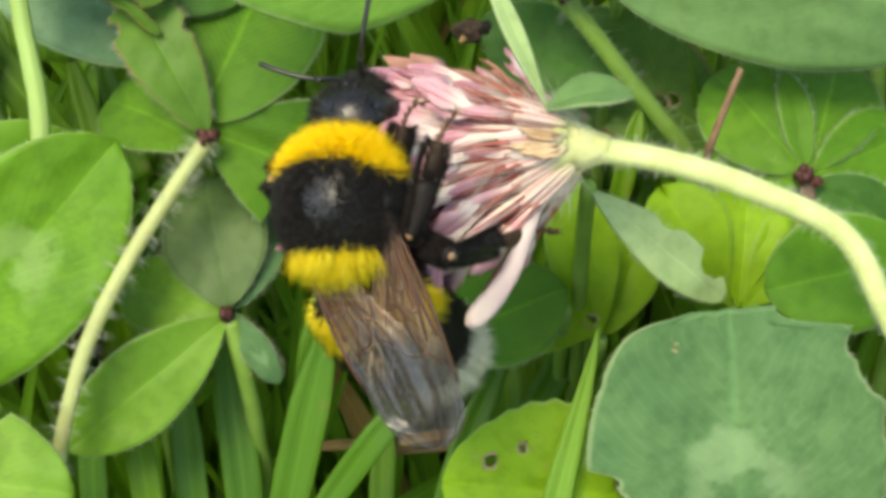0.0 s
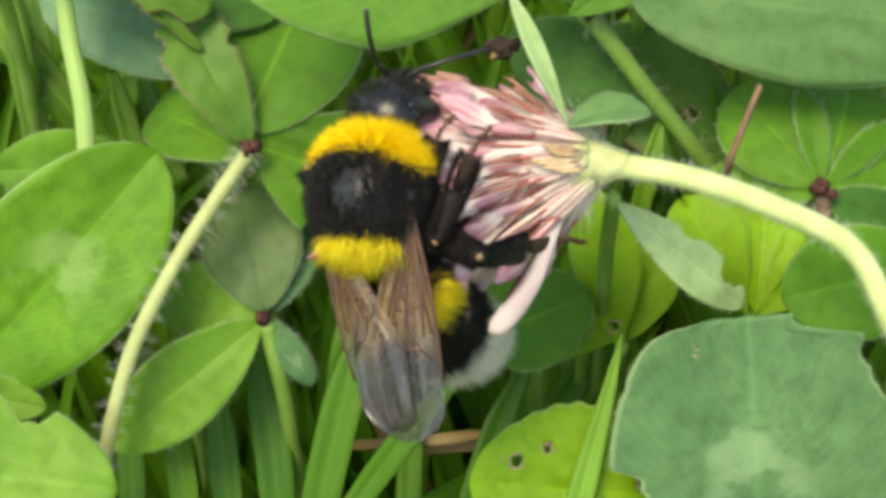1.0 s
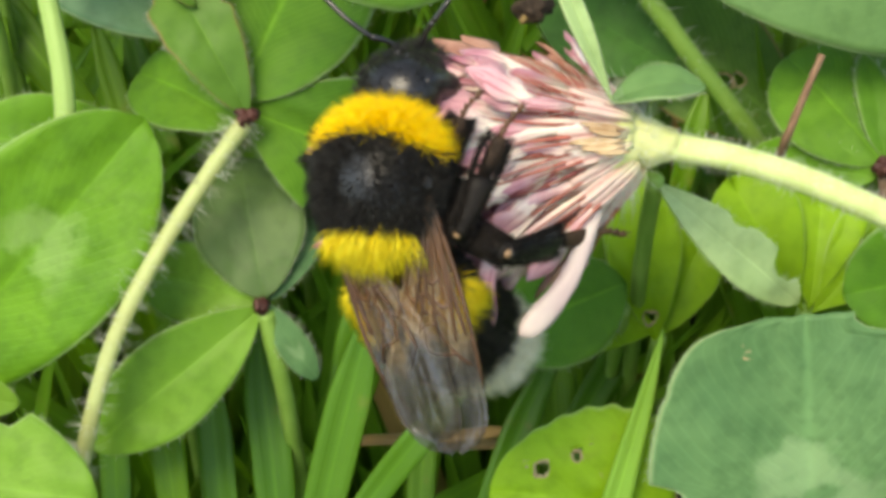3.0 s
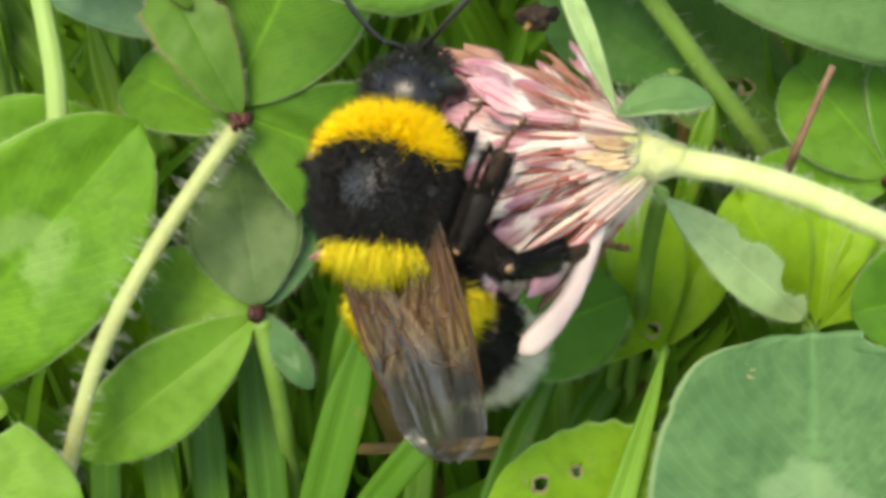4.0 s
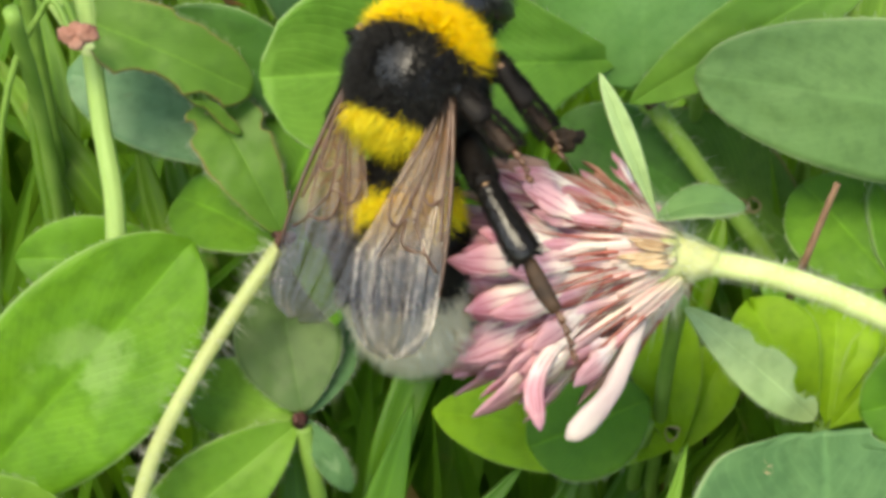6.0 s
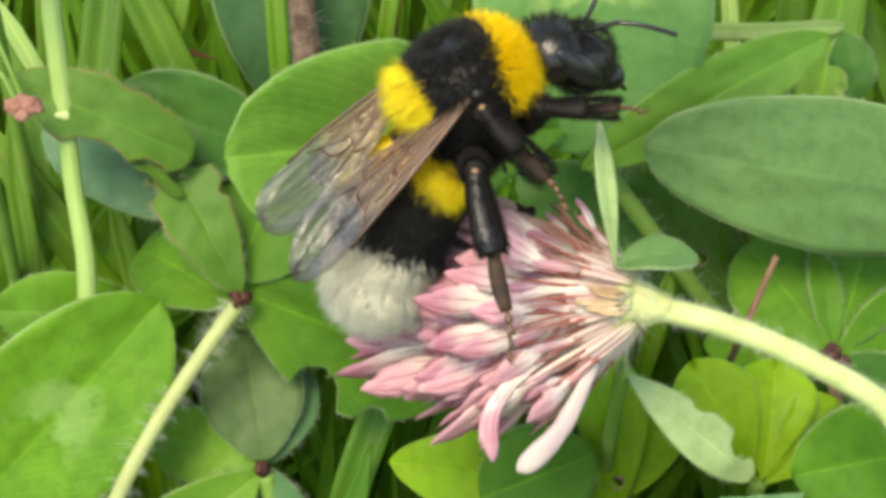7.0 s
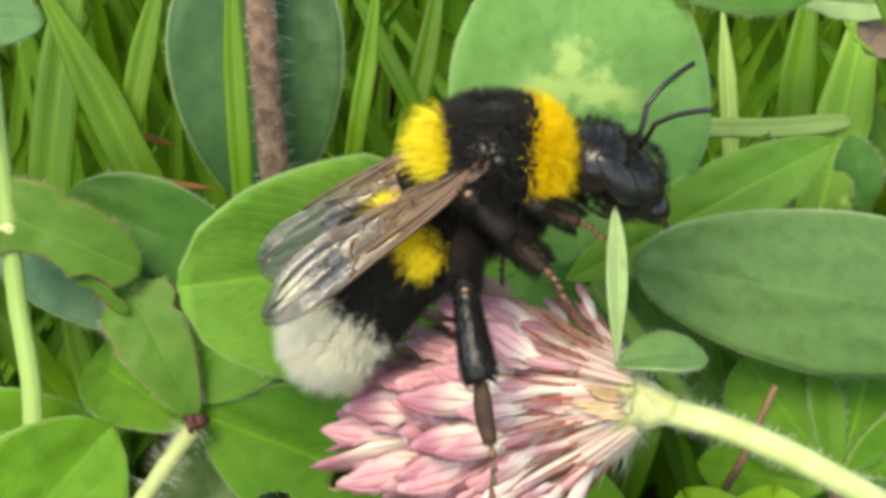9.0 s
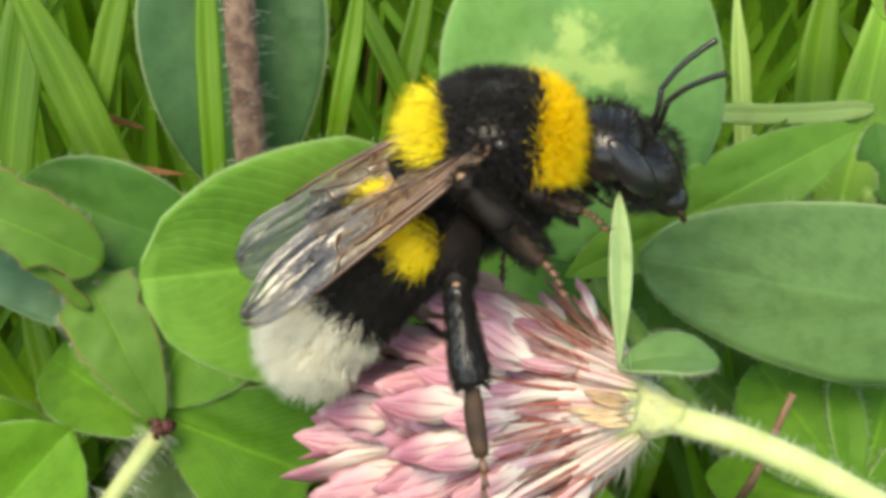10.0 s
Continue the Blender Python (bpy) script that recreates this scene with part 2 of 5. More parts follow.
STEM_GREEN = plain_material("stem_green", (0.14, 0.27, 0.04), (0.22, 0.36, 0.07), 600.0, 0.5, 0.4, 0.4, (0.3, 0.45, 0.06), 0.2)
STEM_BROWN = plain_material("stem_brown", (0.09, 0.05, 0.035), (0.27, 0.18, 0.13), 1500.0, 0.75, 0.2, 0.8)
NODE_RED = plain_material("junction_dark_red", (0.035, 0.012, 0.01), (0.1, 0.035, 0.025), 900.0, 0.6, 0.3, 0.7)
TWIG = plain_material("dead_twig_brown", (0.1, 0.055, 0.032), (0.23, 0.14, 0.085), 900.0, 0.8, 0.2, 0.7)
RIM = plain_material("dry_leaf_rim", (0.2, 0.14, 0.07), (0.4, 0.32, 0.18), 900.0, 0.8, 0.2, 0.6)
DEAD = plain_material("withered_brown", (0.06, 0.042, 0.03), (0.22, 0.16, 0.11), 700.0, 0.85, 0.2, 0.9)
CHARRED = plain_material("blackened_floret", (0.012, 0.008, 0.006), (0.06, 0.04, 0.025), 700.0, 0.8, 0.2, 0.9)
PETAL, CALYX = petal_material("clover_petal"), calyx_material("clover_calyx")
TAIL_SKIN = plain_material("pale_underfur", (0.3, 0.25, 0.16), (0.48, 0.42, 0.28), 900.0, 0.8, 0.15, 0.8)
PETAL_BROWN = plain_material("withered_petal", (0.2, 0.08, 0.055), (0.42, 0.23, 0.17), 500.0, 0.7, 0.2, 0.7)
PETAL_WHITE = plain_material("pale_petal", (0.34, 0.24, 0.25), (0.54, 0.46, 0.41), 500.0, 0.45, 0.4, 0.4, (0.8, 0.65, 0.6), 0.15)
CALYX_TOOTH = plain_material("calyx_tooth", (0.2, 0.035, 0.04), (0.42, 0.13, 0.09), 900.0, 0.5, 0.3, 0.4)
BRACT_DRY = plain_material("dry_bract", (0.34, 0.2, 0.1), (0.62, 0.46, 0.28), 700.0, 0.7, 0.25, 0.7)
HAIR_WHITE = hair_material("plant_hair", (0.6, 0.62, 0.5), (0.8, 0.8, 0.7), 0.4, 0.4)
SOIL = soil_material("dark_soil")
SKIN = plain_material("dull_black_skin", (0.004, 0.004, 0.004), (0.01, 0.009, 0.008), 900.0, 0.8, 0.1, 0.2)
CUTICLE = plain_material("black_cuticle", (0.006, 0.005, 0.005), (0.014, 0.012, 0.011), 900.0, 0.3, 0.5, 0.3)
LEG_BLACK = plain_material("leg_black", (0.005, 0.004, 0.0035), (0.013, 0.01, 0.008), 900.0, 0.55, 0.12, 0.5)
LEG_BROWN = plain_material("brown_cuticle", (0.014, 0.008, 0.005), (0.05, 0.027, 0.014), 900.0, 0.6, 0.2, 0.5)
LEG_RED = plain_material("reddish_cuticle", (0.045, 0.02, 0.01), (0.12, 0.055, 0.028), 900.0, 0.4, 0.4, 0.3)
LEG_TAN = plain_material("tan_cuticle", (0.1, 0.055, 0.028), (0.22, 0.13, 0.065), 900.0, 0.45, 0.4, 0.3)
BALD = plain_material("bald_black_skin", (0.006, 0.006, 0.006), (0.016, 0.015, 0.014), 700.0, 0.36, 0.5, 0.3)
EYE = plain_material("eye_black", (0.006, 0.006, 0.008), (0.014, 0.013, 0.014), 2500.0, 0.3, 0.5, 0.2)
FUR_BLACK = hair_material("black_fur", (0.005, 0.0045, 0.004), (0.015, 0.013, 0.011), 0.4, 0.0, 0.32)
FUR_LEG = hair_material("dark_leg_fur", (0.004, 0.0035, 0.003), (0.016, 0.013, 0.011), 0.5, 0.0, 0.12)
FUR_YELLOW = hair_material("yellow_fur", (0.84, 0.48, 0.003), (1.0, 0.8, 0.025), 0.45, 0.2)
FUR_LEMON = hair_material("lemon_fur", (0.8, 0.56, 0.008), (0.97, 0.86, 0.06), 0.45, 0.2)
FUR_WHITE = hair_material("white_fur", (0.9, 0.83, 0.62), (1.0, 0.98, 0.88), 0.45, 0.35)
WING = wing_material("wing_membrane")
VEIN = plain_material("wing_vein", (0.035, 0.016, 0.008), (0.1, 0.045, 0.02), 900.0, 0.35, 0.5, 0.2)


# ---- building helpers ----
def vec(*p):
    return Vector(p[0] if len(p) == 1 else p)


def finish(name, bm, material, smooth=True):
    """A mesh object from a bmesh in millimetres."""
    mesh = bpy.data.meshes.new(name)
    for v in bm.verts:
        v.co *= MM
    bm.normal_update()
    bm.to_mesh(mesh)
    bm.free()
    mesh.materials.append(material)
    mesh.polygons.foreach_set("use_smooth", [smooth] * len(mesh.polygons))
    return new(name, mesh)


def thing(name, place, label, category, group="", kind="", turn=None):
    ob = new(name)
    ob.empty_display_size = 0.002
    ob.matrix_basis = BASE @ Matrix.Translation(vec(place) * MM) @ (turn or Matrix())
    return tagged(ob, label, category, group, kind)


def part(name, bm, material, parent, label="", kind="", thick=0.0, smooth=True):
    ob = finish(name, bm, material, smooth)
    ob.parent = parent
    if thick:
        mod = ob.modifiers.new("thickness", "SOLIDIFY")
        mod.thickness, mod.offset = thick * MM, 0
    return tagged(ob, label, "", "", kind)


def spline(points, n):
    """n + 1 places along a smooth line through the points."""
    p = [vec(q) for q in points]
    p = [p[0] * 2 - p[1]] + p + [p[-1] * 2 - p[-2]]
    out = []
    for k in range(n + 1):
        x = k / n * (len(p) - 3)
        i = min(int(x), len(p) - 4)
        t = x - i
        a, b, c, d = p[i:i + 4]
        out.append(0.5 * (2 * b + (c - a) * t + (2 * a - 5 * b + 4 * c - d) * t * t + (3 * b - a - 3 * c + d) * t ** 3))
    return out


def frames(line):
    """Along, side and up at each place of a line."""
    out, side = [], None
    for i, p in enumerate(line):
        along = (line[min(i + 1, len(line) - 1)] - line[max(i - 1, 0)]).normalized()
        if side is None:
            side = along.cross(Vector((0.03, 0.08, 1))).normalized()
        side = (side - along * side.dot(along)).normalized()
        out.append((p, along, side, side.cross(along)))
    return out


def tube(bm, line, radii, sides=10, flat=1.0, rough=0.0, caps=True):
    """A tube round a line; radii: a number for each end, or a function of 0..1."""
    uv = bm.loops.layers.uv.verify()
    rings, n = [], len(line) - 1
    for i, (p, along, side, up) in enumerate(frames(line)):
        r = radii(i / n) if callable(radii) else radii[0] + (radii[1] - radii[0]) * i / n
        ring = []
        for k in range(sides):
            a = 2 * math.pi * k / sides
            d = side * math.cos(a) + up * math.sin(a) * flat
            ring.append(bm.verts.new(p + d * r * (1 + rough * noise.noise(p * 1.7 + d * 3))))
        rings.append(ring)
    for i in range(n):
        for k in range(sides):
            f = bm.faces.new((rings[i][k], rings[i][(k + 1) % sides], rings[i + 1][(k + 1) % sides], rings[i + 1][k]))
            for loop, (a, b) in zip(f.loops, ((k, i), (k + 1, i), (k + 1, i + 1), (k, i + 1))):
                loop[uv].uv = (a / sides, b / n)
    if caps:
        for ring in (rings[0][::-1], rings[-1]):
            bm.faces.new(ring)
    return bm


def ball(bm, center, radii, turn=None, seg=20, rings=12, lump=0.0, power=2.0):
    made = bmesh.ops.create_uvsphere(bm, u_segments=seg, v_segments=rings, radius=1.0)["verts"]
    for v in made:
        k = 1 + lump * noise.noise(v.co * 2.2 + vec(center))
        if power != 2.0:
            k /= (abs(v.co.x) ** power + abs(v.co.y) ** power + abs(v.co.z) ** power) ** (1 / power)
        p = Vector((v.co.x * radii[0], v.co.y * radii[1], v.co.z * radii[2])) * k
        v.co = (turn @ p if turn else p) + vec(center)
    return bm


def hair(bm, root, way, length, width, bend=None, steps=2):
    """One tapered, three-sided, slightly bent hair."""
    way = way.normalized()
    side = way.orthogonal().normalized()
    other = way.cross(side)
    bend = bend or Vector((0, 0, 0))
    rings = []
    for i in range(steps):
        t = i / steps
        c = root + way * length * t + bend * length * t * t
        r = width * (1 - 0.75 * t)
        rings.append([bm.verts.new(c + (side * math.cos(a) + other * math.sin(a)) * r) for a in (0, 2.1, 4.2)])
    top = bm.verts.new(root + way * length + bend * length)
    for a, b in zip(rings, rings[1:] + [None]):
        for k in range(3):
            if b:
                bm.faces.new((a[k], a[(k + 1) % 3], b[(k + 1) % 3], b[k]))
            else:
                bm.faces.new((a[k], a[(k + 1) % 3], top))


def leaflet(base, tip, width, lean=0.0, cup=0.1, arch=0.06, top=0.55, full=0.62, notch=0.0, bites=(), holes=(), wave=0.02, normal=(0, 0, 1), teeth=0.0, cut=1.0, ragged=0.0, taper=0.0):
    """A leaflet's sheet from base to tip. lean: degrees by which it rolls about its midrib; top: where it is widest;
    bites: (side, place along, half length, depth 0..1); holes: (across -1..1, along, radius mm). Also gives its edge."""
    b, t = vec(base), vec(tip)
    along = t - b
    length = along.length
    along.normalize()
    up = vec(normal)
    up = (up - along * up.dot(along)).normalized()
    up = Matrix.Rotation(radians(lean), 3, along) @ up
    side = along.cross(up)
    power = math.log(0.5) / math.log(top)
    bm = bmesh.new()
    uv = bm.loops.layers.uv.verify()
    nx, ny = 16, 30
    if holes:
        nx, ny = 32, 60
    seed = vec(base) * 0.7 + vec(tip) * 0.31
    grid, edge = [], []
    for j in range(ny + 1):
        s = j / ny * cut
        h = max(math.sin(math.pi * min(max(s, 0.0015), 0.9985) ** power), 0.0) ** full
        h *= min(1.0, max(s, 0.002) / taper) ** 0.75 if taper else 1.0
        row = []
        for i in range(nx + 1):
            q = i / nx * 2 - 1
            sd = 1 if q > 0 else -1
            reach = h * (1 + 0.05 * noise.noise(Vector((s * 3, sd * 2, 0)) + seed))
            if teeth:
                reach *= 1 - teeth * abs(((s * 11) % 1) - 0.5)
            if ragged:
                gnaw = noise.noise(Vector((s * 9, sd * 4, 1)) + seed) + 0.35 * noise.noise(Vector((s * 43, sd * 4, 3)) + seed)
                reach *= 1 - ragged * min(1, max(0, gnaw * 1.6))
            for bs, b0, bw, bd in bites:
                if bs == sd and abs(s - b0) < bw:
                    torn = 1 + 0.25 * noise.noise(Vector((s * 40, bd * 9, 0)) + seed)
                    reach *= 1 - min(bd * torn, 0.97) * (1 - ((s - b0) / bw) ** 2) ** 0.4
            y = q * reach * width / 2
            back = -notch * length * max(0, (s - 0.8) / 0.2) ** 2 * math.exp(-(q * 3.2) ** 2)
            lift = cup * abs(y) + arch * length * math.sin(math.pi * s) + wave * length * noise.noise(Vector((y * 0.35, s * 2.4, 0.5)) + seed)
            lift += 0.012 * length * noise.noise(Vector((y * 1.2, s * 7, 2.5)) + seed) - 0.05 * math.exp(-(q * 9) ** 2) * width * 0.12
            p = b + along * (s * length + back) + side * y + up * lift
            row.append((bm.verts.new(p), (q * 0.5 + 0.5, s), Vector((y, s * length, 0))))
            if i in (0, nx) and 0.04 < s < 0.97:
                edge.append((p, side * sd, up))
        grid.append(row)
    lost, rims = set(), []
    for hq, hs, hr in holes:
        h = max(math.sin(math.pi * min(max(hs, 0.002), 0.998) ** power), 0) ** full
        mid = Vector((hq * h * width / 2, hs * length, 0))
        rim = []
        for k in range(19):
            a = 2 * math.pi * k / 18
            r = hr * (1 + 0.4 * noise.noise(Vector((math.cos(a), math.sin(a), hr * 7 + hq * 5))))
            flat = mid + Vector((math.cos(a), math.sin(a), 0)) * r
            near = min((c for row in grid for c in row), key=lambda c: (c[2] - flat).length_squared)
            off = flat - near[2]
            rim.append(near[0].co + side * off.x + along * off.y)
        rims.append(rim)
        for row in grid:
            for v, at, flat in row:
                off = flat - mid
                r = hr * (1 + 0.4 * noise.noise(Vector((math.cos(math.atan2(off.y, off.x)), math.sin(math.atan2(off.y, off.x)), hr * 7 + hq * 5))))
                if off.length < r:
                    if off.length < r - length / ny * 0.8:
                        lost.add(v)
                    else:
                        push = off.normalized() * (r - off.length)
                        v.co += side * push.x + along * push.y
    for j in range(ny):
        for i in range(nx):
            four = (grid[j][i], grid[j][i + 1], grid[j + 1][i + 1], grid[j + 1][i])
            if sum(c[0] in lost for c in four) >= 1:
                continue
            f = bm.faces.new([c[0] for c in four])
            for loop, c in zip(f.loops, four):
                loop[uv].uv = c[1]
    for v in lost:
        if not v.link_faces:
            bm.verts.remove(v)
    return bm, edge, rims


def fringe(edge, length=0.32, width=0.007, chance=0.55, count=1):
    """Fine hairs along a leaf's edge."""
    bm = bmesh.new()
    rnd = random.Random(len(edge) + int(abs(edge[0][0].x) * 100))
    for (p, out, up), (p2, _, _) in zip(edge, edge[2:]):
        for _ in range(count * 3):
            if rnd.random() < chance:
                at = p.lerp(p2, rnd.random())
                way = out + up * rnd.uniform(-0.5, 0.7) + Vector((rnd.uniform(-0.4, 0.4), rnd.uniform(-0.4, 0.4), 0))
                hair(bm, at, way, length * rnd.uniform(0.5, 1.2), width, up * rnd.uniform(-0.2, 0.2))
    return bm


def fuzz(line, radius, count, length, width=0.009, seed=1, spread=0.3):
    """Hairs that stand off a stem."""
    bm, rnd = bmesh.new(), random.Random(seed)
    f = frames(line)
    for _ in range(count):
        p, along, side, up = f[rnd.randrange(len(f) - 1)]
        a = rnd.uniform(0, 2 * math.pi)
        out = side * math.cos(a) + up * math.sin(a)
        at = p + along * rnd.uniform(0, 0.5) + out * radius * 0.9
        hair(bm, at, out + along * rnd.uniform(-spread, spread), length * rnd.uniform(0.5, 1.2), width, along * rnd.uniform(-0.3, 0.3))
    return bm


def blade_mesh(bm, points, width, fold=0.35, roll=0.0, tip=0.35, root=0.6, n=14):
    """A grass blade along a line: folded along its middle, drawn to a point."""
    uv = bm.loops.layers.uv.verify()
    rows = []
    line = spline(points, n)
    for i, (p, along, side, up) in enumerate(frames(line)):
        turn = Matrix.Rotation(radians(roll), 3, along)
        sd, u = turn @ side, turn @ up
        s = i / n
        w = width / 2 * min(1, ((1 - s) / tip) ** 0.8 + 0.02) * (root + (1 - root) * min(1, s / 0.35))
        rows.append([bm.verts.new(p + sd * w * q + u * abs(q) * w * fold) for q in (-1, -0.5, 0, 0.5, 1)])
    for i in range(n):
        for k in range(4):
            f = bm.faces.new((rows[i][k], rows[i][k + 1], rows[i + 1][k + 1], rows[i + 1][k]))
            for loop, (a, b) in zip(f.loops, ((k, i), (k + 1, i), (k + 1, i + 1), (k, i + 1))):
                loop[uv].uv = (a / 4, b / n)
    return bm


def local(points, origin):
    return [vec(p) - vec(origin) for p in points]


TUFTS = {}


def grass_blade(points, width, material=None, fold=0.35, roll=0.0, tip=0.35, root=0.8):
    """A single blade; blades that rise close together belong to one tuft."""
    at = vec(points[0])
    key = (round(at.x / 12), round(at.y / 12))
    if key not in TUFTS:
        TUFTS[key] = thing("grass_tuft", at, "tuft of flat green grass blades in the sward", "grass", "grass tufts")
    tuft = TUFTS[key]
    origin = BASE.inverted() @ tuft.matrix_basis.translation / MM
    bm = blade_mesh(bmesh.new(), local(points, origin), width, fold, roll, tip, root)
    return part("blade", bm, material or BLADE, tuft, thick=0.12)


def leaf(name, origin, label, leaflets, category="leaf", group="", stalk=None, stalk_radius=0.35, stalk_material=None, hairs=True, node=None, fuzz_count=0):
    """A leaf as one thing: its leaflets, its stalk, the hairs on their edges."""
    ob = thing(name, origin, label, category, group)
    for spec in leaflets:
        material, opts = spec[3], dict(spec[4]) if len(spec) > 4 else {}
        edging = opts.pop("hairs", hairs)
        bm, edge, rims = leaflet(vec(spec[0]) - vec(origin), vec(spec[1]) - vec(origin), spec[2], **opts)
        sheet = part("leaflet", bm, material, ob, thick=0.16)
        for rim in rims:
            part("hole_rim", tube(bmesh.new(), rim, (0.09, 0.09), 6, 0.7, 0.9, False), RIM, sheet, "dry brown rim of an eaten hole")
        if edging:
            part("edge_hairs", fringe(edge), HAIR_WHITE, sheet, "fine pale hairs", "stuff")
    if stalk:
        line = spline(local(stalk, origin), 24)
        st = part("stalk", tube(bmesh.new(), line, (stalk_radius * 1.1, stalk_radius), 10, 1.0, 0.12), stalk_material or STEM_GREEN, ob, "slender hairy stalk")
        if fuzz_count:
            part("stalk_hairs", fuzz(line, stalk_radius, fuzz_count, 0.85, 0.01, fuzz_count), HAIR_WHITE, st, "fine pale hairs", "stuff")
    if node:
        knot, rnd = bmesh.new(), random.Random(int(abs(node[0]) * 97))
        for _ in range(6):
            ball(knot, vec(node) - vec(origin) + Vector((rnd.gauss(0, 0.2), rnd.gauss(0, 0.2), rnd.gauss(0, 0.12))), (rnd.uniform(0.16, 0.34), rnd.uniform(0.16, 0.34), 0.26), None, 10, 8, 0.8)
        part("junction", knot, NODE_RED, ob, "dark red junction of the leaflets")
    return ob


# ---- ground ----
def build_ground():
    """Dark soil that reaches the horizon; the sward stands on it."""
    bm = bmesh.new()
    n = 60
    rows = []
    for j in range(n + 1):
        row = []
        for i in range(n + 1):
            x, y = ((i / n * 2 - 1) ** 3) * 5.0, ((j / n * 2 - 1) ** 3) * 5.0
            z = 0.003 * noise.noise(Vector((x * 30, y * 30, 0))) if abs(x) + abs(y) < 0.7 else 0.0
            row.append(bm.verts.new((x / MM, y / MM, z / MM)))
        rows.append(row)
    for j in range(n):
        for i in range(n):
            bm.faces.new((rows[j][i], rows[j][i + 1], rows[j + 1][i + 1], rows[j + 1][i]))
    tagged(finish("ground", bm, SOIL), "dark soil with moss and litter under the grass", "ground", "", "structure")


build_ground()

UP = BASE.inverted().to_3x3() @ Vector((0, 0, 1))      # the plumb line in the slanted frame
INTO = BASE.inverted().to_3x3() @ Vector((0, 1, 0))    # level, away from the viewer
FLOOR = BASE.inverted() @ Vector((0, 0, 0)) / MM       # a place on the ground


def ground_point(u, away):
    """A place on the ground: u across, away: millimetres beyond the flower."""
    return FLOOR + Vector((u, 0, 0)) + INTO * away


def build_sward():
    """The thick of the grass behind and below the clover."""
    rnd = random.Random(7)
    deep, light, straw = bmesh.new(), bmesh.new(), bmesh.new()
    for k in range(1900):
        away = rnd.uniform(2, 150) if k % 3 else rnd.uniform(2, 60)
        u = rnd.uniform(-45 - away * 0.5, 45 + away * 0.5)
        root = ground_point(u, away)
        high = rnd.uniform(16, 46) + max(0, away - 25) * 0.35
        lean = Vector((rnd.gauss(0, 0.28), 0, 0)) + INTO * rnd.gauss(0.05, 0.22)
        top = root + UP * high + lean * high
        mid = root.lerp(top, 0.5) - lean * high * 0.16
        if top.z > -5:
            continue
        pick = rnd.random()
        bm = straw if pick < 0.015 else (light if pick < 0.1 else deep)
        blade_mesh(bm, (root, mid, top), rnd.uniform(1.0, 2.6), rnd.uniform(0.2, 0.6), rnd.uniform(-60, 60), 0.5, 0.9, 7)
    for k in range(1900):
        turn, far = rnd.uniform(0, 2 * math.pi), rnd.uniform(75, 240)
        u, away = far * math.cos(turn), far * math.sin(turn) - 20
        if abs(u) < 60 and away < 0:
            continue
        root = ground_point(u, away)
        high = rnd.uniform(25, 70) if away > -30 or abs(u) > 90 else rnd.uniform(10, 22)
        lean = Vector((rnd.gauss(0, 0.3), 0, 0)) + INTO * rnd.gauss(0, 0.3)
        top = root + UP * high + lean * high
        blade_mesh(light if k % 4 == 0 else deep, (root, root.lerp(top, 0.5) - lean * high * 0.16, top), rnd.uniform(1.4, 3.0), 0.4, rnd.uniform(-60, 60), 0.5, 0.9, 6)
    for bm, material, label in ((deep, BLADE_DEEP, "deep green grass in the shade of the sward"), (light, BLADE, "fresh green grass of the sward"), (straw, STRAW, "dry straw-coloured blades among the grass")):
        ob = finish("grass", bm, material)
        ob.matrix_basis = BASE
        tagged(ob, label, "grass", "", "stuff")


build_sward()

# ---- leaves ----
def plant(name, origin, label, leaflets, **more):
    """A leaf with a plain stalk that runs back and down into the sward."""
    if "stalk" not in more:
        o = vec(origin)
        more["stalk"] = (o, o + INTO * 3 - UP * 9, o + INTO * 6 - UP * 32)
    return leaf(name, origin, label, leaflets, **more)


GREENS = "clover leaves"
# left of the flower: a broad leaflet, one behind it and one below
plant("clover_leaf", (-23.90, -12.05, -3.00), "broad mid-green clover leaflet with a pale chevron", [
    ((-24.20, -12.20, -4.00), (-13.06, 0.03, -2.00), 8.6, LEAF, {"lean": 8, "cup": 0.2, "arch": 0.04, "full": 0.55, "top": 0.56})], group=GREENS)
plant("clover_leaf", (-14.12, -0.21, -5.00), "green clover leaflet half hidden behind a broader one", [
    ((-13.99, -0.69, -6.00), (-21.69, -0.58, -5.00), 4.0, LEAF_PLAIN, {"full": 0.6})], group=GREENS)
plant("clover_leaf", (-26.04, -14.80, 1.00), "light green clover leaflet with a bitten edge", [
    ((-26.33, -14.62, 0.00), (-14.59, -15.90, 2.00), 7.4, LEAF_FRESH, {"lean": -12, "bites": ((-1, 0.62, 0.09, 0.3),), "full": 0.55, "top": 0.5})], group=GREENS)
plant("clover_leaf", (-24.66, -11.67, -4.00), "light green clover leaflet beside a bitten one", [
    ((-24.66, -11.12, -4.00), (-18.85, -12.33, -3.00), 2.4, LEAF_FRESH, {})], group=GREENS)
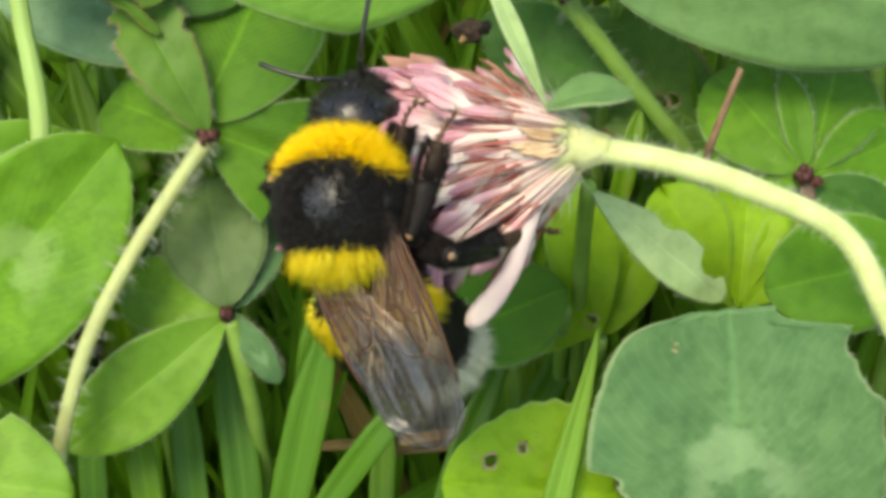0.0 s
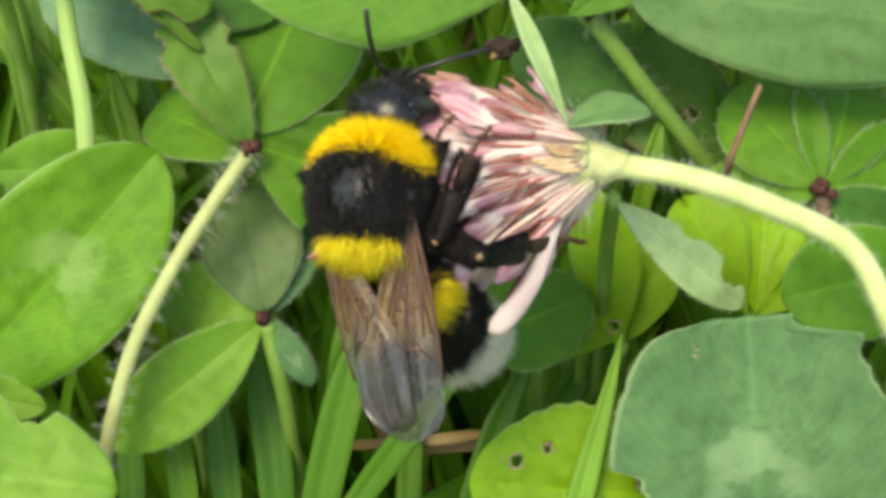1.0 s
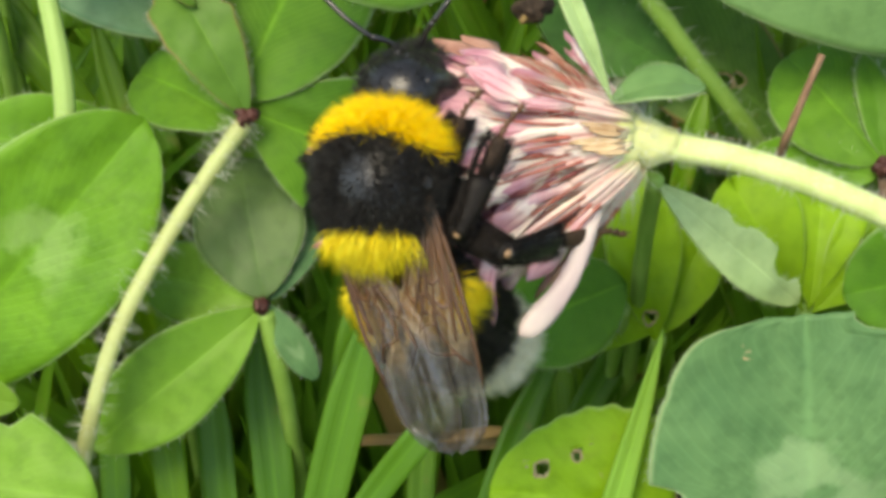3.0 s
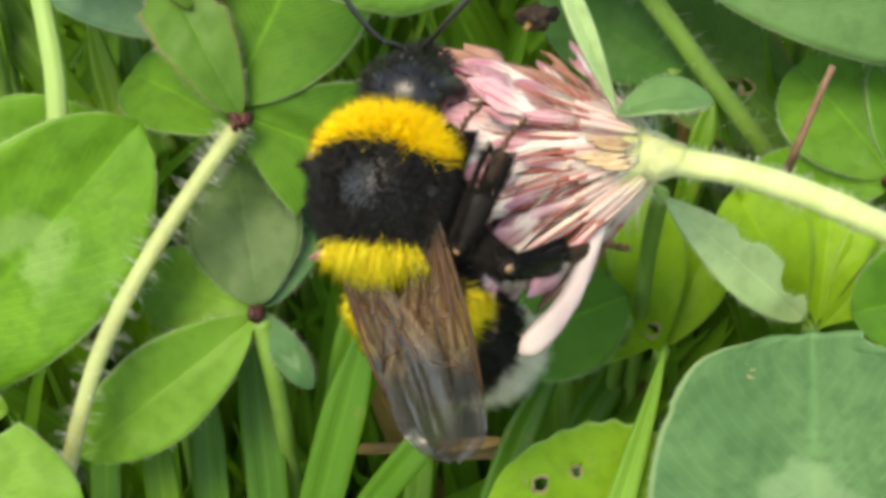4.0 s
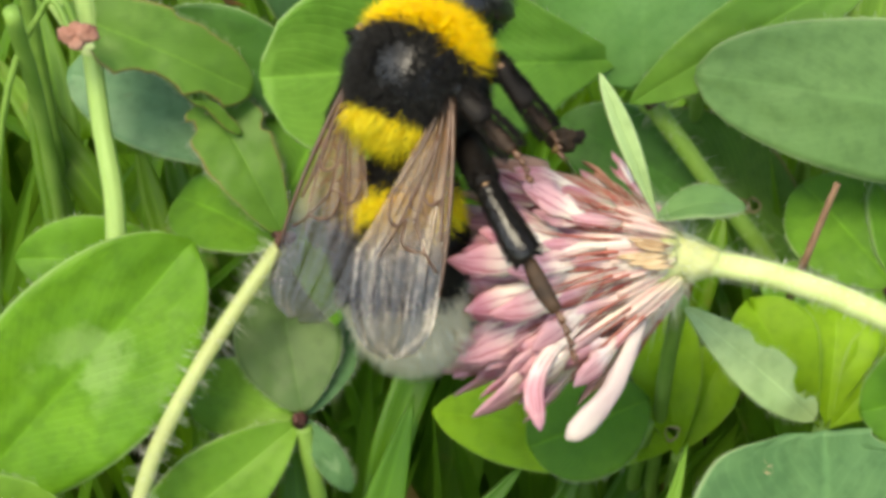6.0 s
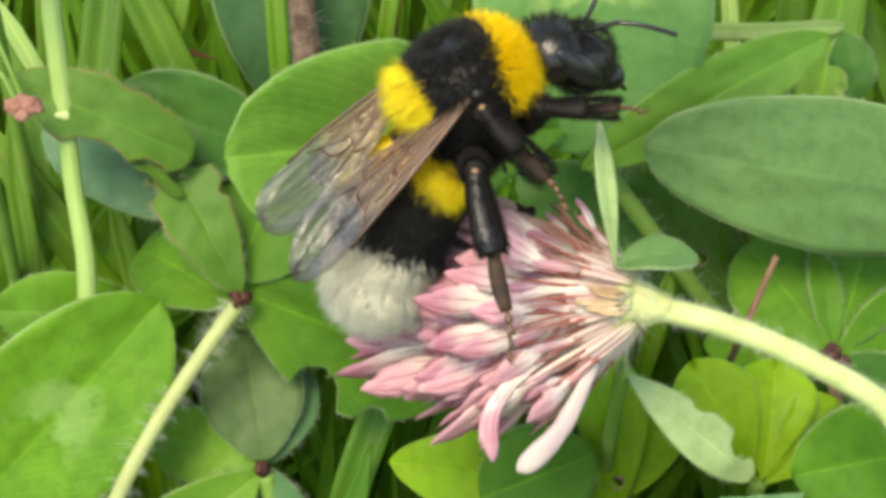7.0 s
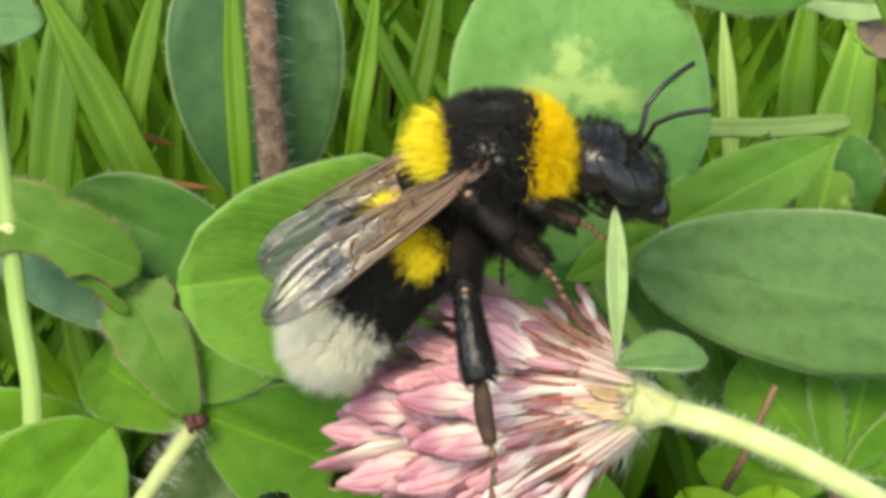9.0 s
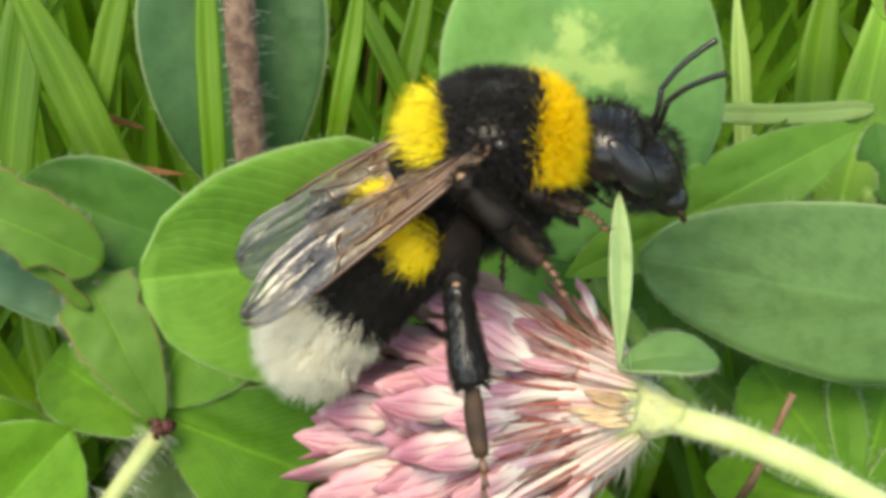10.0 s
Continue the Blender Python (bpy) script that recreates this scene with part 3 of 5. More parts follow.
# the hairy stalk with its spreading leaflets
STALKED = plant("clover_leaf", (-8.39, -0.29, 1.00), "clover leaf on a pale hairy stalk, one leaflet eaten", [
    ((-8.39, 0.03, 1.00), (-12.20, 7.00, 0.60), 3.6, LEAF_WORN, {"bites": ((1, 0.97, 0.2, 0.75), (-1, 0.78, 0.05, 0.3), (-1, 0.93, 0.05, 0.5), (1, 0.6, 0.04, 0.2)), "holes": ((0.1, 0.78, 0.16), (-0.35, 0.84, 0.13), (0.2, 0.66, 0.1)), "full": 0.34, "top": 0.66, "lean": 6, "ragged": 0.07}),
    ((-8.85, 0.52, 0.00), (-5.42, 8.24, -3.00), 8.4, LEAF_DEEP, {"lean": -10, "cup": 0.16, "full": 0.5}),
    ((-8.74, 0.30, 0.00), (2.88, -4.25, -3.00), 7.6, LEAF_DEEP, {"lean": 6, "cup": 0.05, "bites": ((1, 0.42, 0.1, 0.45), (1, 0.66, 0.06, 0.2)), "holes": ((0.12, 0.58, 0.55),)}),
    ((-8.71, -0.43, 0.00), (-13.83, 2.16, -4.00), 4.2, LEAF_DEEP, {"cup": 0.25, "lean": 14, "full": 0.5})],
    stalk=((-8.39, -0.29, 1.00), (-9.65, -2.14, 1.40), (-12.04, -5.89, 2.00), (-14.14, -9.97, 2.00), (-15.58, -14.51, 1.00), (-17.27, -19.56, -4.00)), stalk_radius=0.37, stalk_material=STALK,
    node=(-8.34, -0.26, 1.30), fuzz_count=900, group=GREENS)
plant("clover_leaf", (-8.35, -8.23, -5.00), "clover leaf with a reddish leaflet and a dark red junction", [
    ((-8.52, -8.31, -5.00), (-16.2, -14.5, -5.00), 4.3, LEAF_FRESH, {"cup": 0.14, "lean": -6, "full": 0.6}),
    ((-8.60, -8.05, -5.40), (-14.0, -6.6, -7.20), 3.8, LEAF_FRESH, {"cup": 0.2, "lean": 8, "full": 0.6}),
    ((-8.29, -7.87, -5.00), (-9.58, -1.51, -7.00), 5.2, LEAF_RED, {"cup": 0.05, "full": 0.55}),
    ((-8.18, -8.09, -5.00), (-6.1, -11.6, -6.50), 1.5, LEAF_BLUE, {}),
    ((-8.11, -7.99, -5.50), (-6.26, -3.57, -7.00), 2.4, LEAF_BLUE, {})],
    stalk=((-8.30, -8.43, -5.00), (-7.68, -11.85, -7.00), (-7.17, -18.63, -14.00)), node=(-8.29, -8.20, -4.60), stalk_radius=0.4, group=GREENS)
# above: the leaf under which the bee ends up, the tall one behind its head, the near one beside it
SPREAD = plant("clover_leaf", (7.92, 6.82, -6.00), "large light green clover leaf with three broad leaflets", [
    ((7.3, 8.7, -5.00), (-9.3, 6.4, 6.00), 9.5, LEAF_LIGHT, {"cup": 0.2, "lean": -6, "full": 0.38, "top": 0.6, "arch": 0.05, "taper": 0.6}),
    ((7.73, 7.22, -5.00), (6.49, 22.05, 2.00), 11.2, LEAF_MARKED, {"cup": 0.06, "full": 0.5, "top": 0.5, "bites": ((1, 0.12, 0.06, 0.3),)}),
    ((7.02, 6.57, -5.00), (18.54, 12.92, -2.00), 3.6, LEAF_LIGHT, {"cup": 0.2, "full": 0.6})],
    stalk=((7.94, 6.77, -6.00), (8.71, 6.08, -6.50), (11.30, 2.94, -8.00), (14.52, -0.91, -10.00), (16.92, -4.35, -16.00)), stalk_radius=0.45, fuzz_count=160, group=GREENS, node=(7.85, 6.80, -5.40))
plant("clover_leaf", (26.38, 5.20, -2.00), "smooth bluish green clover leaflet", [
    ((27.49, 4.94, -2.00), (9.66, 7.48, -1.00), 7.4, LEAF_SMOOTH, {"cup": -0.1, "arch": 0.03, "full": 0.5, "top": 0.5, "lean": -12})], group=GREENS)
plant("clover_leaf", (12.26, 18.83, 14.00), "clover leaflet with a pale thin edge", [
    ((13.18, 18.84, 14.00), (1.07, 18.66, 14.00), 4.2, LEAF_PALE, {"lean": 35, "full": 0.5})], stalk=((12.26, 18.83, 14.00), vec((12.26, 18.83, 14.00)) + Vector((9, 7, -4)), vec((12.26, 18.83, 14.00)) + Vector((24, 4, -32))), group=GREENS)
plant("clover_leaf", (11.33, 19.06, 2.00), "dark clover leaflet behind a light one", [
    ((10.54, 19.05, 2.00), (17.64, 19.68, 2.00), 3.0, LEAF_DARK, {})], group=GREENS)
# right of the flower and below
plant("clover_leaf", (18.15, -22.38, -4.00), "large bluish green clover leaflet with bitten edges", [
    ((15.5, -24.0, -3.00), (14.5, -8.4, 3.00), 13.6, LEAF_BLUE, {"cup": 0.02, "arch": 0.04, "full": 0.24, "top": 0.6, "lean": 2,
        "ragged": 0.05, "bites": ((1, 0.965, 0.03, 0.5), (1, 0.87, 0.04, 0.12), (1, 0.78, 0.05, 0.1), (-1, 0.52, 0.08, 0.22), (-1, 0.4, 0.06, 0.2)), "holes": ((-0.5, 0.935, 0.17), (-0.475, 0.915, 0.19), (-0.45, 0.895, 0.17))})], group=GREENS)
plant("clover_leaf", (23.40, -6.20, 1.00), "round green clover leaflet", [
    ((23.40, -6.20, 1.00), (16.20, -7.60, 2.00), 5.4, LEAF_PLAIN, {"full": 0.5})], group=GREENS)
plant("sorrel_leaf", (15.52, -8.49, -3.00), "bright yellow-green leaf of three rounded lobes", [
    ((15.39, -8.49, -3.00), (12.21, -2.66, -3.00), 4.2, LEAF_BRIGHT, {"top": 0.68, "notch": 0.1, "hairs": False}),
    ((15.66, -8.49, -3.00), (16.49, -2.55, -4.00), 4.2, LEAF_BRIGHT, {"top": 0.68, "notch": 0.1, "hairs": False}),
    ((15.80, -8.63, -3.00), (19.64, -4.69, -4.00), 4.0, LEAF_BRIGHT, {"top": 0.68, "notch": 0.1, "hairs": False})], group="bright leaves")
plant("sorrel_leaf", (9.52, -9.87, -7.00), "bright yellow-green leaf with brown-edged holes", [
    ((9.37, -10.01, -7.00), (8.17, -2.02, -6.00), 3.6, LEAF_BRIGHT, {"top": 0.6, "hairs": False, "holes": ((-0.2, 0.14, 0.4),)}),
    ((9.44, -9.44, -7.00), (-2.25, -7.84, -6.00), 4.4, LEAF_BRIGHT, {"hairs": False}),
    ((9.75, -9.76, -8.00), (12.13, -4.43, -9.00), 3.0, LEAF_BRIGHT, {"hairs": False})], group="bright leaves")
plant("clover_leaf", (7.70, -8.38, -5.00), "dark green rounded leaflet in the shade", [
    ((7.82, -7.26, -4.50), (2.23, -9.45, -4.50), 5.2, LEAF_DEEP, {"full": 0.5})], group=GREENS)
plant("toothed_leaf", (13.41, -17.77, -3.00), "toothed yellow-green leaf with brown holes", [
    ((13.69, -17.37, -3.00), (1.70, -16.20, -3.00), 8.6, LEAF_BRIGHT, {"teeth": 0.1, "full": 0.55, "lean": 0, "hairs": False,
        "holes": ((0.34, 0.82, 0.4), (0.46, 0.7, 0.28), (0.29, 0.6, 0.22), (0.13, 0.3, 0.42), (0.62, 0.66, 0.16), (0.5, 0.88, 0.14))})], group="bright leaves")
plant("clover_leaf", (8.51, -2.81, 2.00), "narrow pale leaf with a bite out of its edge", [
    ((8.58, -2.97, 2.00), (14.69, -8.03, 0.00), 2.4, LEAF_BRACT, {"full": 0.6, "top": 0.6, "bites": ((-1, 0.8, 0.09, 0.7), (-1, 0.45, 0.06, 0.3))})], group=GREENS)
plant("clover_leaf", (19.18, -2.35, -3.50), "shaded green clover leaf with a dark junction", [
    ((19.14, -2.07, -4.00), (15.50, 2.91, -7.00), 5.2, LEAF_DEEP, {"cup": 0.1, "full": 0.5}),
    ((19.36, -1.96, -4.00), (21.53, 3.66, -7.00), 5.2, LEAF_DEEP, {"cup": 0.1, "full": 0.5}),
    ((19.55, -2.19, -4.00), (24.93, -0.20, -6.00), 4.0, LEAF_PLAIN, {}),
    ((19.46, -2.61, -4.00), (23.75, -4.74, -5.00), 3.0, LEAF_DARK, {}),
    ((18.99, -2.60, -4.00), (13.40, -1.93, -7.00), 3.0, LEAF_PLAIN, {})],
    stalk=((19.18, -2.43, -3.50), (19.60, -4.67, -5.00), (20.64, -8.67, -9.00)), node=(19.13, -2.31, -3.20), stalk_material=STEM_BROWN, group=GREENS)
plant("clover_leaf", (17.18, -0.78, -13.00), "eaten green leaf with brown-edged slits", [
    ((17.18, -0.78, -13.00), (8.36, 6.93, -15.00), 6.4, LEAF_WORN, {"holes": ((-0.1, 0.4, 0.5), (0.1, 0.36, 0.4), (-0.2, 0.62, 0.3))})], group=GREENS)
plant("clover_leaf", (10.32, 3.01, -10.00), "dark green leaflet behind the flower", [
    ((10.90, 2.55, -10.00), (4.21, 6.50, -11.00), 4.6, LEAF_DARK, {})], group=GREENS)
# far left and top: eaten and shaded leaves that come into view later
EATEN = plant("clover_leaf", (-21.25, 9.71, 3.00), "eaten clover leaflet with ragged brown edges", [
    ((-19.9, 10.35, -0.50), (-11.35, 6.78, -1.80), 3.9, LEAF_WORN, {"bites": ((1, 0.55, 0.16, 0.45), (1, 0.8, 0.08, 0.4)), "lean": -6, "full": 0.5, "top": 0.55, "ragged": 0.12}),
    ((-16.6, 9.1, -1.2), (-11.9, 4.9, -2.3), 0.85, LEAF_WORN, {"full": 0.4, "ragged": 0.5, "cup": 0.3, "hairs": False})], group=GREENS)
plant("clover_leaf", (-7.61, 7.51, -5.00), "dark green clover leaflet", [
    ((-7.33, 6.95, -5.00), (-15.62, 9.92, -4.00), 4.8, LEAF_DARK, {"full": 0.5})], group=GREENS)
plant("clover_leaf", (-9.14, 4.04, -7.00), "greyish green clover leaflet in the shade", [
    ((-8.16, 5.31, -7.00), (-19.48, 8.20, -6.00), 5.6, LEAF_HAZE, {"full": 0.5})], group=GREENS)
plant("clover_leaf", (-7.21, 9.59, -12.00), "large bluish green leaf behind a brown stem, shade put into its colour", [
    ((-7.21, 9.59, -12.00), (-7.91, 23.56, -11.00), 8.6, LEAF_GREY_SHADED, {"full": 0.45})], group=GREENS)
plant("clover_leaf", (-20.91, 17.63, 6.00), "clover leaflet with a withered white tip", [
    ((-21.65, 17.12, 6.00), (-14.69, 16.97, 6.00), 2.6, LEAF_BLUE, {"full": 0.5})], group=GREENS)
plant("clover_leaf", (19.54, 10.37, -4.00), "small bitten dark leaflet", [
    ((20.40, 9.82, -4.00), (19.64, 13.23, -4.00), 2.2, LEAF_DARK, {"bites": ((-1, 0.4, 0.2, 0.7),)})], group=GREENS)
plant("clover_leaf", (16.91, 10.36, -5.00), "small dull green leaflet", [
    ((14.93, 10.33, -5.00), (17.46, 12.01, -5.00), 1.8, LEAF_DARK, {})], group=GREENS)


# ---- stems, twigs and single blades ----
def stem(name, points, radius, material, label, hairs=0, category="stem", rough=0.1):
    ob = thing(name, points[0], label, category)
    line = spline(local(points, points[0]), 30)
    st = part("shaft", tube(bmesh.new(), line, radius if isinstance(radius, tuple) else (radius, radius), 12, 1.0, rough), material, ob)
    if hairs:
        part("shaft_hairs", fuzz(line, min(radius) if isinstance(radius, tuple) else radius, hairs, 0.9, 0.013, hairs), HAIR_WHITE, st, "fine pale hairs", "stuff")
    return ob


def down(p, length=40.0, back=6.0):
    """Where something at p reaches towards the ground."""
    return vec(p) - UP * length + INTO * back


stalk = stem("grass_plant", ((-17.95, -8.72, -6.00), (-16.45, 0.13, -1.50), (-17.10, 5.63, -1.00), (-17.80, 11.54, -0.50), (-18.49, 17.91, 0.00)), (0.5, 0.4), BLADE_PALE, "pale green jointed grass stalk", 0, "grass")
for at in ((-17.44, 8.60, -0.70),):
    part("joint", ball(bmesh.new(), vec(at) - vec((-17.95, -8.72, -6.00)), (0.56, 0.42, 0.56), None, 16, 10, 0.25), STEM, stalk, "swollen yellowish joint")
sheath = spline(local(((-17.44, 8.60, -0.70), (-17.65, 10.21, -0.60), (-17.99, 13.14, -0.30), (-18.23, 15.52, -0.10)), (-17.95, -8.72, -6.00)), 12)
part("sheath", tube(bmesh.new(), sheath, (0.5, 0.47), 12, 1.0, 0.06), BLADE_PALE, stalk, "pale leaf sheath round the stalk")
stem("woody_stem", ((-5.95, 4.58, -9.00), (-6.57, 11.85, -8.00), (-7.06, 16.77, -8.00), (-7.52, 22.26, -8.00)), 0.7, STEM_BROWN, "thick brownish grey hairy plant stem", 200, rough=0.2)
stem("dead_twig", ((14.14, -2.55, -3.00), (14.15, -1.12, 0.50), (15.00, 1.07, 1.00), (15.58, 2.33, 1.00)), (0.2, 0.15), TWIG, "thin dead reddish brown twig", 0, "twig", 0.3)
withered = thing("withered_floret", (3.47, 4.07, 3.00), "blackish withered floret with yellowish bits", "floret")
part("husk", ball(bmesh.new(), (0, 0, 0), (0.7, 0.5, 0.5), None, 14, 10, 0.9), CHARRED, withered)
part("stub", tube(bmesh.new(), [Vector((-0.3, -0.3, 0.3)), Vector((-0.5, -0.55, 0.35))], (0.16, 0.1), 7), STRAW, withered, "yellowish stub")
curled = thing("withered_leaf", (19.60, 18.00, -2.00), "curled clover leaflet with a withered grey-brown hollow and pale rim", "leaf")
bm, edge, _ = leaflet((2.6, 1.0, 0), (-2.9, 1.2, 0.3), 1.5, cup=0.35, arch=0.08, full=0.6, lean=-25, ragged=0.1)
part("leaflet", bm, LEAF_BRACT, curled, thick=0.15)
bm, edge, _ = leaflet((2.2, 1.1, -0.4), (0.2, -1.2, 0.2), 2.6, cup=0.5, arch=-0.2, full=0.5, ragged=0.25)
part("hollow", bm, DEAD, curled, "withered grey-brown hollow", thick=0.12)
part("rim", tube(bmesh.new(), spline(((-0.9, 1.0, 0.2), (-0.75, 0.1, 0.5), (-0.25, -0.7, 0.6), (0.5, -1.25, 0.5)), 14), (0.13, 0.08), 8, 0.8, 0.4), LEAF_PALE, curled, "rolled pale green rim")
part("stalk", tube(bmesh.new(), spline((vec(2.6, 1.0, 0), vec(4, -5, -5), vec(6, -22, -16)), 12), (0.35, 0.45), 8), STEM_GREEN, curled)
SEED = thing("seed_head", (-18.2, 8.75, 0.8), "small dry pinkish brown seed head on a thin stem", "seed head")
pod = bmesh.new()
for x, y, r in ((-0.35, 0.05, 0.5), (0.3, 0.1, 0.55), (0.0, -0.3, 0.42), (0.62, 0.0, 0.35), (-0.05, 0.35, 0.35)):
    ball(pod, (x, y, 0.1 * x), (r, r * 0.8, r * 0.75), None, 12, 9, 0.5)
part("pod", pod, PETAL_BROWN, SEED, "lumpy pinkish brown pod")
part("stalk", tube(bmesh.new(), spline((vec(-0.2, 0.2, 0), vec(-1.6, 1.3, -0.6), vec(-4.5, -6, -5), vec(-7, -30, -22)), 20), (0.12, 0.2), 8), STEM_GREEN, SEED, "thin green stalk")
part("stalk", tube(bmesh.new(), spline((vec(0, 0.3, 0), vec(-0.7, 1.7, -0.9), vec(-2.2, 4.2, -3.0)), 12), (0.1, 0.12), 8), STEM_GREEN, SEED, "thin green stalk")

for pts, width, material, extra in (
    (((-7.41, 7.52, -4.00), (-7.69, 12.21, -3.00), (-7.99, 16.33, -3.00), (-8.32, 23.47, -3.00)), 1.0, BLADE, {}),
    (((-2.85, 10.92, -4.00), (-2.45, 13.65, -3.00), (-2.02, 16.42, -3.00), (-1.57, 20.83, -3.00)), 0.85, BLADE, {}),
    (((1.42, 11.09, -8.00), (-0.09, 14.49, -7.00), (-1.56, 17.34, -7.00), (-3.61, 21.32, -7.00)), 0.9, BLADE, {}),
    (((-1.16, 7.57, -9.00), (-0.21, 13.39, -8.00), (0.53, 16.88, -8.00), (1.55, 23.26, -8.00)), 1.2, BLADE, {}),
    (((-10.09, 5.96, -11.00), (-13.00, 10.96, -10.00), (-15.26, 15.35, -10.00), (-18.40, 20.90, -10.00)), 2.0, BLADE, {}),
    (((-15.30, 7.98, -12.00), (-13.88, 13.06, -11.00), (-13.04, 17.53, -11.00), (-11.91, 22.60, -11.00)), 1.3, BLADE, {}),
    (((-17.67, 4.94, -12.00), (-17.73, 10.95, -12.00), (-17.20, 16.96, -12.00), (-16.38, 24.47, -12.00)), 2.2, BLADE_DEEP, {}),
    (((16.78, 7.79, -9.00), (17.75, 11.92, -9.00), (18.18, 16.63, -9.00), (19.07, 22.51, -9.00)), 1.7, BLADE, {}),
    (((18.00, 4.86, -9.00), (19.40, 10.18, -9.00), (20.45, 14.89, -9.00), (21.88, 21.96, -9.00)), 2.7, BLADE_FRESH, {}),
    (((11.09, 13.83, -9.00), (13.60, 13.69, -8.00), (17.11, 13.74, -8.00), (21.11, 14.17, -9.00)), 0.9, BLADE_PALE, {"tip": 0.1}),
    (((13.51, 10.36, -7.00), (14.65, 11.52, -7.00), (16.59, 13.51, -7.00)), 0.7, BLADE, {}),
    (((15.87, 11.45, -14.00), (15.67, 15.14, -14.00), (15.29, 20.06, -14.00)), 0.9, BLADE_PALE, {}),
    (((21.74, 8.01, 19.00), (19.08, 12.27, 19.00), (16.87, 15.68, 19.00), (14.66, 19.29, 19.00)), 2.6, BLADE, {"tip": 0.5}),
    (((-6.70, -20.99, -9.00), (-5.68, -16.55, -8.00), (-4.54, -12.19, -7.00), (-3.12, -7.07, -6.00)), 2.0, BLADE_COOL_SHADED, {}),
    (((-5.45, -19.72, -8.00), (-3.19, -16.50, -7.00), (-1.12, -13.90, -6.00), (2.35, -10.00, -6.00)), 1.4, BLADE_COOL_SHADED, {}),
    (((6.19, -19.97, -2.00), (7.14, -16.10, -1.00), (8.22, -12.04, 0.00), (8.98, -9.07, 0.20)), 1.5, BLADE_FRESH, {"tip": 0.9}),
    (((-8.18, -21.24, -11.00), (-8.32, -16.99, -10.00), (-8.83, -12.28, -10.00), (-9.21, -8.15, -10.00)), 1.9, BLADE_COOL_SHADED, {}),
    (((-10.67, -21.34, -12.00), (-11.09, -17.04, -11.00), (-11.34, -14.07, -11.00), (-11.86, -9.31, -11.00)), 1.7, BLADE_COOL_SHADED, {}),
    (((-12.67, -20.89, -9.00), (-12.91, -16.71, -8.00), (-13.30, -14.40, -8.00), (-13.84, -11.79, -8.00)), 1.5, BLADE, {}),
    (((-15.59, -20.84, -9.00), (-15.67, -16.76, -9.00), (-15.77, -13.85, -9.00), (-15.87, -10.64, -9.00)), 1.4, BLADE_COOL_SHADED, {}),
    (((0.73, -21.26, -10.00), (2.27, -16.79, -9.00), (3.49, -13.61, -9.00), (5.61, -9.28, -9.00)), 1.6, BLADE_COOL_SHADED, {}),
    (((4.67, -18.62, -12.00), (6.36, -13.79, -11.00), (7.90, -11.15, -11.00), (9.89, -7.91, -11.00)), 1.6, BLADE_COOL_SHADED, {}),
    (((-5.15, -14.28, -9.00), (-4.30, -9.86, -8.00), (-2.79, -5.52, -8.00), (-1.28, -2.27, -8.00)), 1.9, BLADE_COOL_SHADED, {}),
    (((-1.68, -21.50, -12.00), (-1.45, -17.01, -12.00), (-1.07, -12.53, -12.00)), 1.3, BLADE_DEEP, {}),
    (((5.68, -17.64, -14.00), (5.14, -13.97, -14.00), (4.93, -8.46, -14.00)), 2.2, BLADE_DEEP, {}),
    (((-5.34, -15.39, -15.00), (-0.37, -15.01, -13.00), (3.27, -14.62, -13.00)), 0.6, STRAW, {"tip": 0.2}),
    (((-2.26, -15.90, -15.00), (0.83, -15.48, -14.00), (4.04, -15.47, -14.00)), 0.5, STRAW, {"tip": 0.2}),
    (((-16.23, -1.08, -13.00), (-19.32, 3.14, -12.00), (-21.69, 6.21, -12.00), (-24.65, 10.19, -12.00)), 2.0, BLADE, {}),
    (((-20.46, -0.27, -10.00), (-21.00, 3.00, -10.00), (-21.55, 6.27, -10.00), (-21.94, 10.43, -10.00)), 1.2, BLADE, {}),
    (((-15.16, -1.15, -12.00), (-16.02, 1.88, -12.00), (-17.17, 5.82, -12.00)), 1.2, BLADE, {}),
    (((-13.49, -1.13, -13.00), (-14.66, 1.93, -13.00), (-15.81, 6.22, -13.00)), 1.4, BLADE_COOL_SHADED, {}),
    (((10.47, -4.38, -10.00), (11.32, -0.91, -9.00), (12.11, 2.00, -9.00)), 1.1, BLADE, {}),
    (((16.20, -0.53, -17.00), (13.17, 5.20, -17.00), (10.76, 10.30, -17.00)), 1.8, BLADE, {}),
    (((22.14, -7.53, -7.00), (22.35, -4.13, -6.00), (23.24, 0.11, -6.00)), 1.0, BLADE_PALE, {}),
    (((-20.36, 4.31, -12.00), (-20.99, 7.31, -12.00), (-22.55, 13.89, -12.00)), 1.8, BLADE_DEEP, {}),
    (((-19.30, 5.55, -11.00), (-19.94, 10.90, -11.00), (-20.89, 16.83, -11.00)), 1.0, BLADE, {}),
    (((-19.50, 10.50, -7.00), (-20.66, 12.49, -7.00), (-22.40, 15.32, -7.00)), 0.9, BLADE_PALE, {}),
    (((-5.52, 15.70, -13.00), (-4.64, 17.84, -13.00), (-4.38, 21.48, -13.00)), 1.2, BLADE, {}),
    (((-15.6, 13.2, -14.00), (-13.9, 13.2, -14.00), (-11.8, 12.7, -14.00)), 0.35, RUST, {"tip": 0.3}),
    (((-14.2, 11.2, -14.00), (-12.4, 10.9, -14.00), (-9.9, 10.6, -14.00)), 0.3, RUST, {"tip": 0.3}),
    (((24.40, 7.88, -10.00), (21.91, 14.68, -10.00), (18.88, 18.49, -10.00)), 1.2, BLADE_DEEP, {}),
):
    grass_blade(pts, width, material, **extra)


